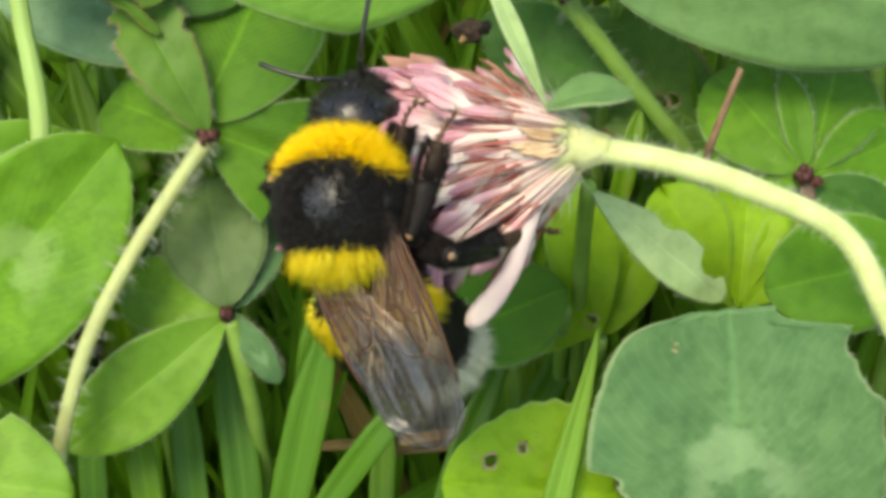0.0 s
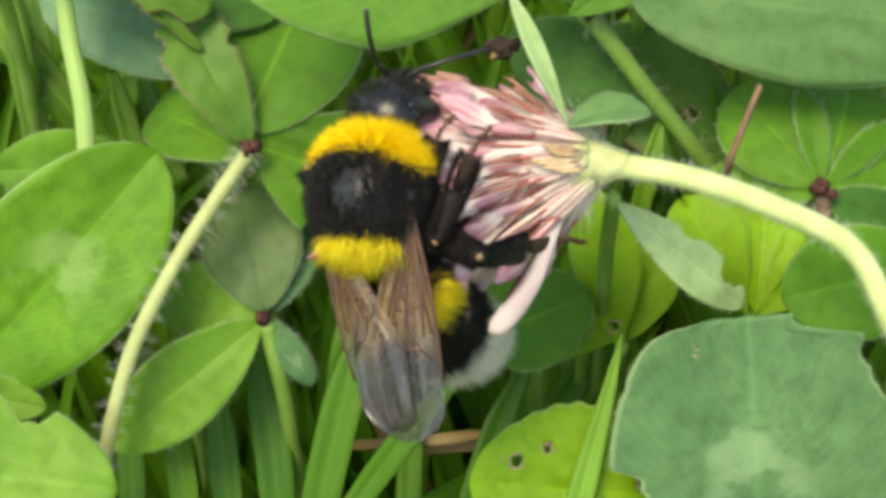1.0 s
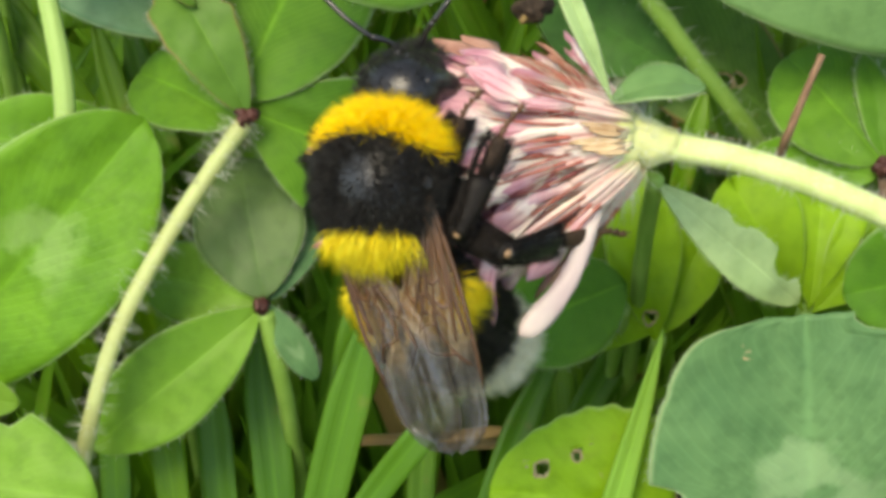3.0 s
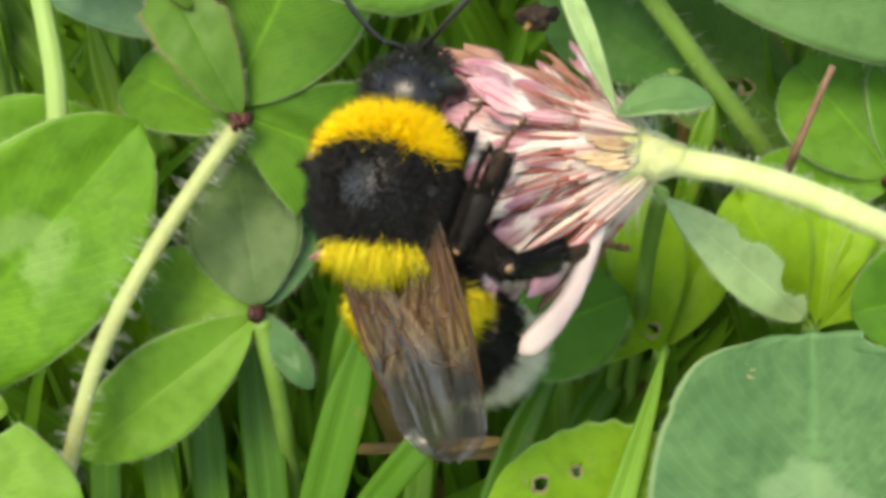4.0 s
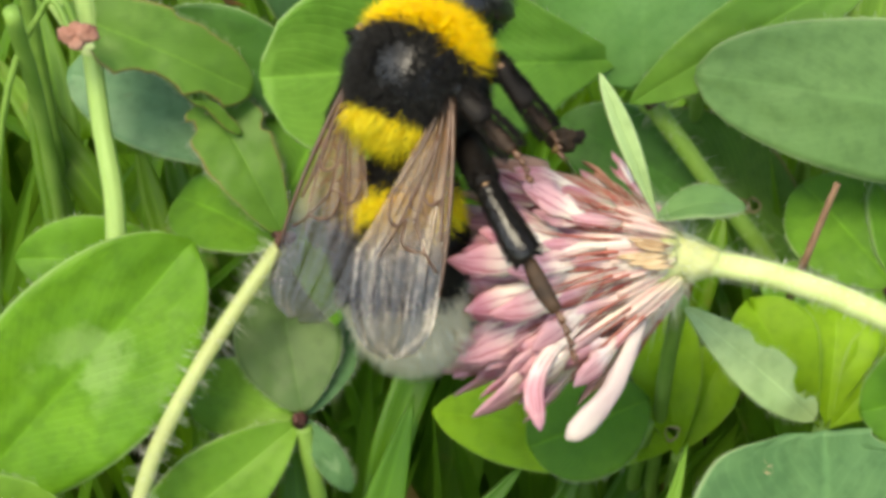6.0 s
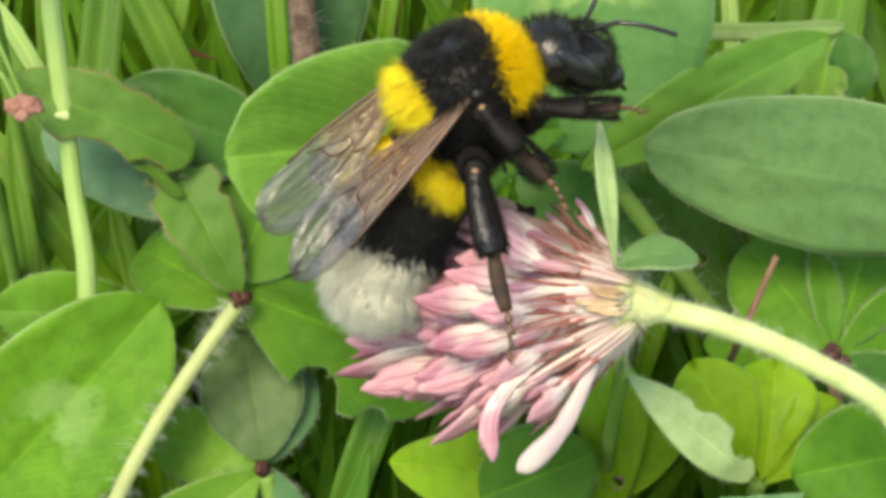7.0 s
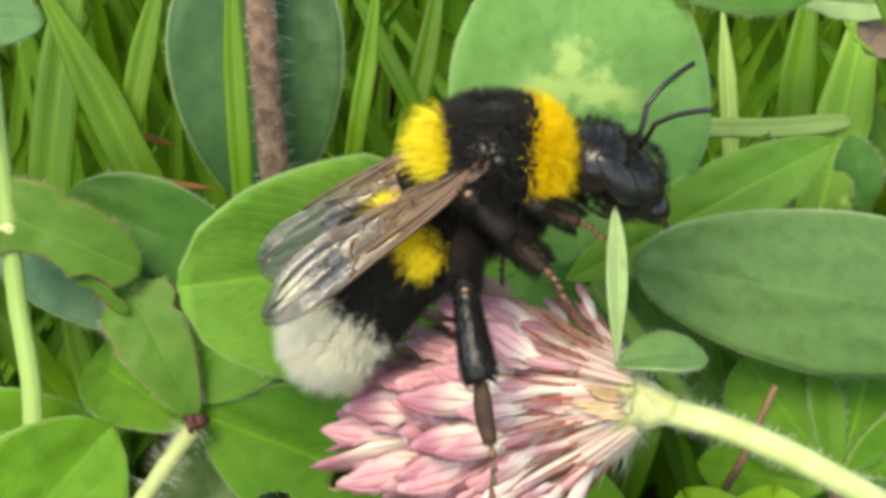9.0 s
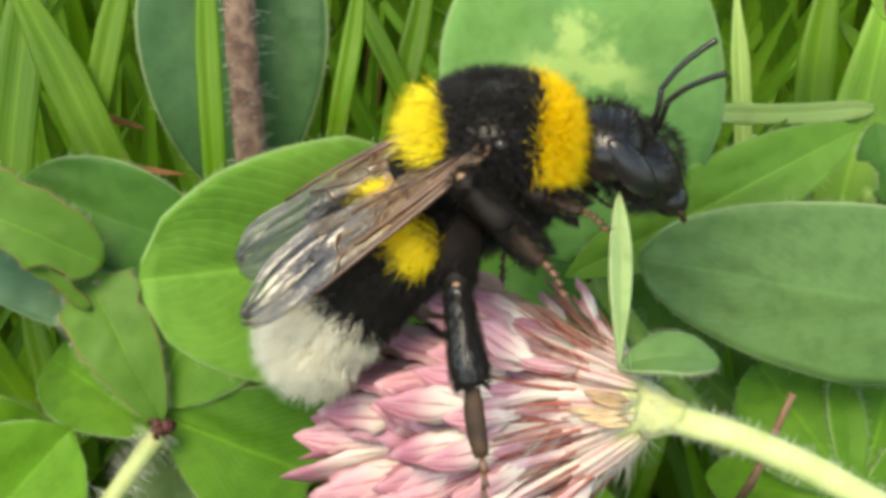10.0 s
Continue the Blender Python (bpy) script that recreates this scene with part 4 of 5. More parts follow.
# ---- the clover flower ----
FLOWER_AT = Vector((7.45, -1.57, 8.00))
HEAD_SHIFT = Vector((-1.05, 0.05, 0))


def floret_meshes(kind, withered=False):
    """Calyx, its hairs and the corolla of one floret along +x, as meshes that the florets share."""
    rnd = random.Random(40 + kind)
    length = (7.2, 8.2, 9.0, 7.8, 6.6)[kind]
    droop = (0.6, -0.6, 1.1, 0.1, 1.5)[kind]
    made = []
    bm = bmesh.new()
    tube(bm, spline(((0, 0, 0), (0.9, 0.02, 0), (2.7, 0.05, 0)), 8), lambda s: 0.12 + 0.25 * math.sin(min(1, s * 1.1) * 1.7), 12)
    made.append(("calyx", bm, CALYX))
    bm = bmesh.new()
    for k in range(5):
        a = 2 * math.pi * k / 5 + 0.3
        out = Vector((0, math.cos(a), math.sin(a)))
        hair(bm, Vector((2.3, 0, 0)) + out * 0.37, Vector((1, 0, 0)) + out * rnd.uniform(0.05, 0.2), rnd.uniform(2.2, 4.2), 0.085, out * 0.05, 3)
    made.append(("calyx_teeth", bm, CALYX_TOOTH))
    bm = bmesh.new()
    for _ in range(16):
        a, x = rnd.uniform(0, 2 * math.pi), rnd.uniform(0.3, 3.4)
        out = Vector((0, math.cos(a), math.sin(a)))
        hair(bm, Vector((x, 0, 0)) + out * 0.45, out + Vector((rnd.uniform(0.3, 1.8), 0, 0)), rnd.uniform(0.8, 1.9), 0.013, Vector((0.3, 0, 0)))
    made.append(("calyx_hairs", bm, HAIR_WHITE))
    bm = bmesh.new()
    bend = lambda x: Vector((x, 0.25 * math.sin(x + kind), droop * 0.5 * (x / length) ** 2))
    tube(bm, [bend(1.4 + (length * 0.8 - 1.4) * i / 12) for i in range(13)], lambda s: 0.24 + 0.12 * s + 0.04 * math.sin(s * 9 + kind), 12, 0.8, 0.3)
    # the broad pointed standard over two narrow wings
    for y, z, r, l in ((0.0, 0.16, 0.6, 1.0), (-0.3, -0.1, 0.3, 0.93), (0.3, -0.12, 0.3, 0.9)):
        start = bend(length * 0.58) + Vector((0, y * 0.4, z * 0.5))
        end = bend(length * l) + Vector((0, y * 1.6 + rnd.uniform(-0.3, 0.3), z * 1.2 + rnd.uniform(-0.1, 0.35)))
        tube(bm, spline((start, start.lerp(end, 0.5) + Vector((0, y * 0.4, z * 0.6)), end), 12), lambda s: r * (0.5 + 0.75 * math.sin(math.pi * s ** 1.2) * 0.75) * (1 - 0.85 * s ** 9), 12, 0.24, 0.6)
    made.append(("corolla", bm, PETAL_BROWN if withered else PETAL))
    meshes = []
    for name, bm, material in made:
        ob = finish(name, bm, material)
        meshes.append((name, ob.data))
        bpy.data.objects.remove(ob)
    return meshes


def build_flower():
    flower = thing("clover_flower", FLOWER_AT, "pink red-clover head, partly faded, on a bent hairy pale green stem", "flower")
    line = spline(((-1.7, 0.15, 0), (-0.2, 0.05, 0), (0.9, -0.1, 0), (4.0, -0.75, -0.1), (7.5, -2.0, -0.4), (10.9, -3.75, -1), (12.6, -6.6, -1.5), (14.2, -10.5, -3), (16.5, -20, -9), (18, -40, -30)), 60)
    st = part("stem", tube(bmesh.new(), line, lambda s: 0.53 + 0.85 * math.exp(-s * 17), 16, 1.0, 0.06), STEM, flower, "pale green hairy stem")
    part("stem_hairs", fuzz(line[:44], 0.54, 1500, 0.42, 0.011, 3), HAIR_WHITE, st, "fine pale hairs", "stuff")
    part("base_hairs", fuzz(spline(((0.2, 0.0, 0), (-2.2, 0.1, 0)), 8), 1.0, 420, 1.3, 0.013, 9, 0.9), HAIR_WHITE, st, "long pale hairs", "stuff")
    rnd = random.Random(21)
    core = bmesh.new()
    ball(core, (-1.5, 0.12, 0), (1.3, 1.3, 1.3), None, 20, 14, 0.25)
    ball(core, (-4.2, -0.16, -0.6), (2.6, 1.2, 1.2), None, 20, 14, 0.2)
    tube(core, [Vector((1.2 - 0.24 * k, -0.08 + 0.02 * k, 0)) for k in range(11)], lambda s: 0.55 + 0.95 * s ** 1.2, 24, 1.0, 0.25)
    for k in range(11):
        a = 2 * math.pi * k / 11 + rnd.uniform(-0.2, 0.2)
        out = Vector((0, math.cos(a), math.sin(a)))
        tube(core, spline((Vector((-0.6, 0.1, 0)) + out * 1.1, Vector((-1.4, 0.1, 0)) + out * 1.45, Vector((-2.0 - 1.3 * rnd.random(), 0.1, 0)) + out * rnd.uniform(1.55, 1.9)), 7), lambda s: 0.36 * (1 - 0.92 * s), 8, 0.5, 0.2)
    part("receptacle", core, FLARE, flower, "pale yellow-green swollen base of the head")
    heart = Vector((-0.93, -0.16, -0.34)).normalized()
    part("floret_heart", tube(bmesh.new(), [heart * (0.42 * k - 0.5) + HEAD_SHIFT for k in range(13)], lambda s: 0.8 + 2.9 * s * (1.3 - 0.55 * s), 28, 1.0, 0.3), PETAL, flower, "packed pale inner florets")
    kinds = [floret_meshes(k) for k in range(5)]
    faded = [floret_meshes(k, True) for k in range(5)]
    axis = Vector((-0.93, -0.12, -0.34)).normalized()
    right = axis.cross(Vector((0, 0, 1))).normalized()
    up = right.cross(axis)
    count = 225
    for k in range(count):
        f = (k + 0.5) / count
        polar = radians(42) * (1 - f) ** 0.7 + radians(rnd.gauss(0, 6))
        turn = k * 2.39996 + rnd.uniform(-0.2, 0.2)
        out = right * math.cos(turn) + up * math.sin(turn)
        polar *= (0.78 if out.y < -0.3 else 1.0) * (1 - 0.3 * max(0.0, out.z))
        way = (axis * math.cos(polar) + out * math.sin(polar)).normalized()
        root = HEAD_SHIFT + axis * (3.0 * f - 0.95) + out * (1.1 * (1 - f) ** 0.6 + 0.1)
        way = (way + Vector((0, -0.12 - 0.1 * (out.y < -0.3), 0))).normalized()
        face = (out - way * out.dot(way)).normalized()
        pose3 = Matrix((way, face.cross(way), face)).transposed().to_4x4() @ Matrix.Rotation(rnd.gauss(0, 0.35), 4, "X")
        size = rnd.uniform(0.82, 1.08) * (0.72 + 0.42 * f + 0.3 * max(0.0, out.z) * (1 - f))
        kind = (faded if rnd.random() < (0.8 if f < 0.5 and out.y > 0.5 and out.z < 0.3 else 0.18 if f < 0.5 and out.y < -0.4 else 0.0) else kinds)[rnd.randrange(5)]
        piece = None
        for name, mesh in kind:
            ob = new("floret" if piece is None else name, mesh)
            if piece is None:
                piece = ob
                ob.parent = flower
                ob.matrix_basis = Matrix.Translation(root * MM) @ pose3 @ Matrix.Diagonal((size, size, size, 1))
            else:
                ob.parent = piece
                if name == "calyx_hairs":
                    ob["kind"] = "stuff"
    # one pale drooping petal below, dry scales at the base
    for pts, r, m, label in ((((-1.7, -2.0, 0.6), (-2.3, -3.5, 1.2), (-3.1, -5.2, 1.6), (-4.2, -6.6, 1.7), (-4.9, -7.2, 1.7)), 0.6, PETAL_WHITE, "drooping whitish petal"),
                             (((-3.4, -1.8, 0.8), (-5.4, -3.6, 1.6), (-6.2, -5.2, 1.8), (-5.9, -6.9, 1.7)), 0.5, PETAL, "drooping pink petal")):
        part("petal", tube(bmesh.new(), spline(pts, 16), lambda s: r * (0.35 + 0.75 * s) * (1 - 0.9 * s ** 7), 12, 0.4, 0.4), m, flower, label)
    for k in range(5):
        a = -0.3 + 0.12 * k
        b = HEAD_SHIFT + Vector((0.3 - 0.3 * rnd.random(), 1.75 * math.sin(a) + 0.1, 1.72 * math.cos(a)))
        bm, _, _ = leaflet(b, b + Vector((-1.1 - 1.1 * rnd.random(), 0.9 * math.sin(a) + rnd.uniform(-0.2, 0.2), 0.55)), 0.2 + 0.17 * rnd.random(), cup=0.5, arch=0.05, wave=0.08)
        part("scale", bm, BRACT_DRY, flower, "dry tan scale", thick=0.1)
    bm, edge, _ = leaflet((-1.4, 1.5, 1.2), (2.2, 2.0, 0.8), 2.0, cup=0.2, arch=0.14, full=0.6, lean=-20, normal=(0, 0.5, 1))
    b1 = part("bract", bm, LEAF_SMOOTH, flower, "green leafy bract", thick=0.15)
    part("edge_hairs", fringe(edge), HAIR_WHITE, b1, "fine pale hairs", "stuff")
    bm, edge, _ = leaflet((0, 0, 0), (-2.5, 5.7, 1.2), 0.8, cup=0.5, arch=0.03, full=0.7, top=0.6)
    b2 = part("bract", bm, LEAF_BRACT, flower, "narrow upright pale green bract", thick=0.15)
    b2.matrix_basis = Matrix.Translation(Vector((-1.3, 1.45, 1.2)) * MM)
    return flower, b2


FLOWER, TALL_BRACT = build_flower()


# ---- the bumblebee; its own space: x to its right, y ahead, z its back ----
def square(d, power):
    """Stretches a direction onto a ball that is squarer than a sphere where the power is over 2."""
    return 1 / (abs(d.x) ** power + abs(d.y) ** power + abs(d.z) ** power) ** (1 / power)


def coat(surface, count, seed, length, width, lay, keep, droop=0.15, power=2.0, clumps=0.5, spread=0.2):
    """Fur: hairs rooted on an ellipsoid (center, radii) where keep(p, rnd) holds; lay: the way in which they are combed."""
    bm, rnd = bmesh.new(), random.Random(seed)
    center, radii = vec(surface[0]), surface[1]
    n = 0
    while n < count:
        d = Vector((rnd.gauss(0, 1), rnd.gauss(0, 1), rnd.gauss(0, 1))).normalized()
        d *= square(d, power)
        p = center + Vector((d.x * radii[0], d.y * radii[1], d.z * radii[2]))
        n += 1
        if not keep(p, d, rnd):
            continue
        out = Vector((d.x / radii[0], d.y / radii[1], d.z / radii[2])).normalized()
        clump = Vector([noise.noise(p * 1.6 + Vector((7 * k, 3, seed))) for k in range(3)]) * clumps
        way = out + vec(lay) * rnd.uniform(0.6, 1.2) + clump + Vector((rnd.gauss(0, spread), rnd.gauss(0, spread), rnd.gauss(0, spread)))
        hair(bm, p, way, length * rnd.uniform(0.5, 1.3), width, vec(lay) * droop + Vector((0, 0, -0.05)), 2)
    return bm


def abdomen_axis(t):
    """Place, way and upper side of the abdomen's curved middle line."""
    bend, length = radians(44), 8.5
    k = bend * t
    return Vector((0, -length * math.sin(k) / bend, -length * (1 - math.cos(k)) / bend)), Vector((0, -math.cos(k), -math.sin(k))), Vector((0, -math.sin(k), math.cos(k)))


def abdomen_point(t, a):
    """The abdomen's skin: t from the waist to the tip, a round it."""
    end = 1.0 if t < 0.55 else math.sqrt(max(0.0, 1 - ((t - 0.55) / 0.45) ** 2))
    r, high = min(1.0, t / 0.15) ** 0.55 * end, min(1.0, t / 0.34) ** 0.6 * end
    middle, _, up = abdomen_axis(t)
    return middle + Vector((2.5 * r * math.cos(a), 0, 0)) + up * 2.0 * (high if math.sin(a) > 0 else r) * math.sin(a)


def abdomen_fur(count, seed, length, width, low, high, under, lowest=-1.0, wild=0.16):
    """Fur combed to the rear on a band of the abdomen; under: whether it also grows below."""
    bm, rnd = bmesh.new(), random.Random(seed)
    for _ in range(count):
        t, a = rnd.uniform(low, high) + rnd.gauss(0, 0.028), rnd.uniform(0, 2 * math.pi)
        if not 0.01 < t < 0.995 or (math.sin(a) < -0.55) != under or math.sin(a) < lowest + rnd.gauss(0, 0.05):
            continue
        p = abdomen_point(t, a)
        out = (abdomen_point(t, a + 0.05) - p).cross(abdomen_point(min(t + 0.01, 1), a) - p)
        out = out.normalized() if out.length > 1e-9 else Vector((0, -1, 0))
        _, along, up = abdomen_axis(t)
        if out.dot(Vector((math.cos(a), 0, 0)) + up * math.sin(a) + along * 0.3) < 0:
            out = -out
        clump = Vector([noise.noise(p * 1.7 + Vector((7 * k, 3, seed))) for k in range(3)]) * 0.5
        lay = along * (0.7 if t < 0.9 else 0.4)
        way = out * 0.9 + lay + clump + Vector((rnd.gauss(0, wild), rnd.gauss(0, wild), rnd.gauss(0, wild)))
        hair(bm, p, way, length * rnd.uniform(0.45, 1.25), width, Vector((0, -0.12, -0.05)), 2)
    return bm


THORAX = ((0, 0.1, 0), (2.5, 2.72, 2.2))
HEAD_AT = Vector((0, 2.85, -0.05))
FEELER_AT = Vector((0.32, 2.75, 0.8))
TEGULA_AT = Vector((2.3, -0.1, 0.75))
WING_ROOT = Vector((2.15, -0.25, 0.8))
WAIST = Vector((0, -2.0, -1.35))


def wing_mesh(length, width, bulge, sign):
    """A wing's membrane from its root along -y; sign: 1 right, -1 left."""
    bm = bmesh.new()
    uv = bm.loops.layers.uv.verify()
    nx, ny = 14, 34
    grid = []
    for j in range(ny + 1):
        s = j / ny
        lead = 0.04 + 0.1 * math.sin(math.pi * s)
        trail = -(0.1 + 0.86 * min(1, (s / 0.62)) ** bulge)
        if s > 0.84:
            k = math.sqrt(max(0, 1 - ((s - 0.84) / 0.16) ** 2))
            lead = -0.4 + (lead + 0.4) * (0.12 + 0.88 * k)
        if s > 0.74:
            k = math.sqrt(max(0, 1 - ((s - 0.74) / 0.26) ** 2))
            trail = -0.4 + (trail + 0.4) * (0.12 + 0.88 * k)
        row = []
        for i in range(nx + 1):
            q = i / nx
            x = (trail + (lead - trail) * q) * width
            y = -s * length + 0.02 * length * math.sin(math.pi * q) * s
            pleat = 0.19 * math.sin(q * 23 + s * 5 + 4 * noise.noise(Vector((q * 2, s * 2, length)))) * max(0, s - 0.2) * 1.3
            z = 0.12 * math.sin(math.pi * q) + pleat - 0.5 * s * s + 0.08 * noise.noise(Vector((x, y * 0.4, length)))
            row.append(bm.verts.new((sign * x, y, z)))
        grid.append(row)
    for j in range(ny):
        for i in range(nx):
            f = bm.faces.new((grid[j][i], grid[j][i + 1], grid[j + 1][i + 1], grid[j + 1][i]))
            for loop, (a, b) in zip(f.loops, ((i, j), (i + 1, j), (i + 1, j + 1), (i, j + 1))):
                loop[uv].uv = (a / nx, b / ny)
    spot = lambda q, s: grid[min(ny, int(s * ny))][min(nx, int(q * nx))].co.copy()
    lines = [[(1.0, 0.0), (1.0, 0.2), (1.0, 0.4), (1.0, 0.6), (1.0, 0.78)], [(0.8, 0.0), (0.86, 0.2), (0.9, 0.4), (0.93, 0.56)], [(0.6, 0.02), (0.62, 0.2), (0.6, 0.36), (0.62, 0.5), (0.8, 0.62), (0.95, 0.68)],
             [(0.62, 0.2), (0.45, 0.38), (0.36, 0.55), (0.3, 0.66)], [(0.4, 0.02), (0.24, 0.2), (0.14, 0.36), (0.06, 0.44)], [(0.9, 0.42), (0.74, 0.46), (0.6, 0.42), (0.46, 0.38)],
             [(0.62, 0.5), (0.48, 0.52), (0.36, 0.54)], [(0.8, 0.62), (0.66, 0.62), (0.52, 0.6), (0.48, 0.52)], [(0.36, 0.54), (0.22, 0.5), (0.1, 0.42)]]
    veins = []
    for k, line in enumerate(lines):
        veins.append(tube(bmesh.new(), spline([spot(q, s) + Vector((0, 0, 0.02)) for q, s in line], 14), (0.13 if k < 2 else 0.08, 0.06 if k < 2 else 0.042), 6))
    return bm, veins


def leg_meshes(femur, tibia, thick, basket, sign):
    """Femur along +x from the hip; tibia, long first foot joint and claws along +x from the knee."""
    rnd = random.Random(int(femur * 100 + tibia))
    upper = tube(bmesh.new(), [Vector((femur * i / 8, 0.08 * math.sin(i * 0.4), 0)) for i in range(9)], lambda s: thick * (0.6 + 0.6 * math.sin(math.pi * min(1, s * 0.85 + 0.1))), 12)
    ball(upper, (0, 0, 0), (thick * 0.9,) * 3, None, 12, 8)
    upper_fur, lower_fur = bmesh.new(), bmesh.new()
    for _ in range(2600):
        a, x = rnd.uniform(0, 6.28), rnd.uniform(0.0, femur * 0.95)
        out = Vector((0.25, math.cos(a), math.sin(a)))
        hair(upper_fur, Vector((x, 0, 0)) + out * thick * 0.8, out + Vector((0.5, 0, 0)), rnd.uniform(0.2, 0.45), 0.016)
    split = tibia * 0.44
    shin = lambda s: thick * (0.5 + (0.5 if basket else 0.42) * min(1, s * 1.25) ** 0.9) * (1 - 0.4 * max(0, s - 0.9) * 10)
    lower = tube(bmesh.new(), [Vector((split * i / 14, 0.1 * math.sin(i * 0.22), 0)) for i in range(15)], shin, 14, 0.5 if basket else 0.75)
    knee = ball(bmesh.new(), (0, 0, 0.05), (thick * 0.38, thick * 0.34, thick * 0.34), None, 12, 8, 0.2)
    sole, foot = bmesh.new(), bmesh.new()
    x, l = split, tibia * 0.3
    tube(sole, [Vector((x + l * j / 8, 0.06 * math.sin(j * 0.4), -0.02 * j)) for j in range(9)], lambda s: thick * (0.36 + 0.26 * math.sin(math.pi * min(1, s * 0.8 + 0.12))), 12, 0.5, 0.1)
    x += l
    for k, r in enumerate((0.26, 0.23, 0.21, 0.22)):
        l = tibia * 0.065
        tube(foot, [Vector((x + l * j / 3, 0.03 * k * k, -0.16 - 0.05 * k * (j / 3))) for j in range(4)], lambda s, r=r: thick * r * (0.6 + 0.6 * s), 10, 0.7)
        x += l * 0.98
    for d in (-0.5, 0.5):
        hair(foot, Vector((x, 0.3, -0.3)), Vector((1, d, -0.3)), 0.34, 0.05, Vector((0, 0, -0.5)), 3)
    for k in range(1900):
        s = rnd.random()
        # a long fringe along both edges, a short nap below
        y = rnd.choice((-1, 1)) if k % 3 else rnd.uniform(-1, 1)
        z = rnd.uniform(-0.3, 0.1) if k % 3 else -1.0
        out = Vector((0.5, y, z * 0.5))
        hair(lower_fur, Vector((split * s * (0.97 if basket else 1.65), 0, 0)) + Vector((0, y, z * 0.4)) * shin(min(1, s)) * 0.8, out + Vector((0.4, 0, 0)), rnd.uniform(0.25, 0.55), 0.018)
    return upper, upper_fur, lower, lower_fur, knee, sole, foot


def build_bee():
    bee = thing("bumblebee", (0, 0, 10), "furry black bumblebee with yellow bands and a white tail", "bumblebee")
    bits = {}
    thorax = part("thorax", ball(bmesh.new(), *THORAX, None, 32, 20, 0.0, 2.2), BALD, bee)
    collar = lambda p: p.y > 1.62 - 0.1 * p.x * p.x + 0.25 * max(0, 0.6 - p.z) and p.z > -0.75
    rear = lambda p: p.y < -1.5 - 0.03 * p.x * p.x - 0.28 * p.z and p.z > -0.1 and abs(p.x) < 1.8
    bald = lambda p: (p.x / 0.75) ** 2 + ((p.y + 0.1) / 0.95) ** 2 < 1 and p.z > 0
    soft = lambda p, rnd: p + Vector((0, rnd.gauss(0, 0.13), rnd.gauss(0, 0.13)))
    for name, material, count, keep, lay, length, label in (
        ("collar_fur", FUR_YELLOW, 26000, lambda p, d, r: collar(soft(p, r)), (0, -0.2, 0.0), 0.84, "golden yellow fur"),
        ("scutellum_fur", FUR_LEMON, 15000, lambda p, d, r: rear(soft(p, r)), (0, -0.85, -0.15), 1.15, "yellow fur"),
        ("back_fur", FUR_BLACK, 26000, lambda p, d, r: not collar(soft(p, r)) and not rear(soft(p, r)) and not (bald(soft(p, r)) and r.random() < 0.8) and p.z > -0.6, (0, -0.35, 0.0), 0.6, "short black fur"),
        ("belly_fur", FUR_BLACK, 7000, lambda p, d, r: p.z <= -0.55 and not collar(p), (0, -0.3, -0.3), 0.8, "long black fur")):
        part(name, coat(THORAX, count, len(name), length, 0.018, lay, keep, 0.15, 2.2, 0.26, 0.33), material, thorax, label, "stuff")

    breast = part("breast", ball(bmesh.new(), (0, -0.5, -2.0), (2.0, 2.5, 1.7), None, 24, 16), SKIN, thorax)
    part("breast_fur", coat(((0, -0.5, -2.0), (2.0, 2.5, 1.7)), 10000, 31, 0.7, 0.018, (0, -0.3, -0.3), lambda p, d, r: p.z < -1.2), FUR_BLACK, breast, "long black fur", "stuff")

    # abdomen: overlapping plates, then fur in bands
    bm = bmesh.new()
    rings = [[bm.verts.new(abdomen_point(min(0.004 + j / 30, 0.998), 2 * math.pi * k / 30)) for k in range(30)] for j in range(31)]
    for j in range(30):
        for k in range(30):
            bm.faces.new((rings[j][k], rings[j][(k + 1) % 30], rings[j + 1][(k + 1) % 30], rings[j + 1][k]))
    bm.faces.new(rings[0])
    bm.faces.new(rings[-1][::-1])
    abdomen = part("abdomen", bm, SKIN, bee)
    abdomen.matrix_basis = Matrix.Translation(WAIST * MM)
    for name, material, count, low, high, length, label in (
        ("waist_fur", FUR_BLACK, 6000, 0.02, 0.17, 0.5, "short black fur"), ("band_fur", FUR_LEMON, 10000, 0.165, 0.245, 0.85, "yellow fur band"), ("middle_fur", FUR_BLACK, 26000, 0.27, 0.62, 0.75, "black fur"),
        ("ring_fur", FUR_WHITE, 7000, 0.62, 0.76, 0.8, "white fur ring"), ("tail_fur", FUR_WHITE, 8500, 0.79, 1.0, 1.2, "white fur of the tail")):
        part(name, abdomen_fur(count, len(name) + 3, length, 0.03 if material == FUR_WHITE else 0.021, low, high, False, -0.1 if material == FUR_LEMON else -1.1, 0.28 if material == FUR_WHITE else 0.18), material, abdomen, label, "stuff")
    part("underside_fur", abdomen_fur(12000, 77, 0.5, 0.02, 0.03, 0.98, True), FUR_BLACK, abdomen, "black fur", "stuff")
    cap = bmesh.new()
    rings = [[cap.verts.new(abdomen_point(0.64 + 0.358 * j / 14, 2 * math.pi * k / 30) + (abdomen_point(0.64 + 0.358 * j / 14, 2 * math.pi * k / 30) - abdomen_axis(0.64 + 0.358 * j / 14)[0]) * 0.05) for k in range(-3, 19)] for j in range(15)]
    for a, b in zip(rings, rings[1:]):
        for k in range(21):
            cap.faces.new((a[k], a[k + 1], b[k + 1], b[k]))
    part("tail_underfur", cap, TAIL_SKIN, abdomen, "dense pale underfur of the tail")
    bits["abdomen"] = abdomen
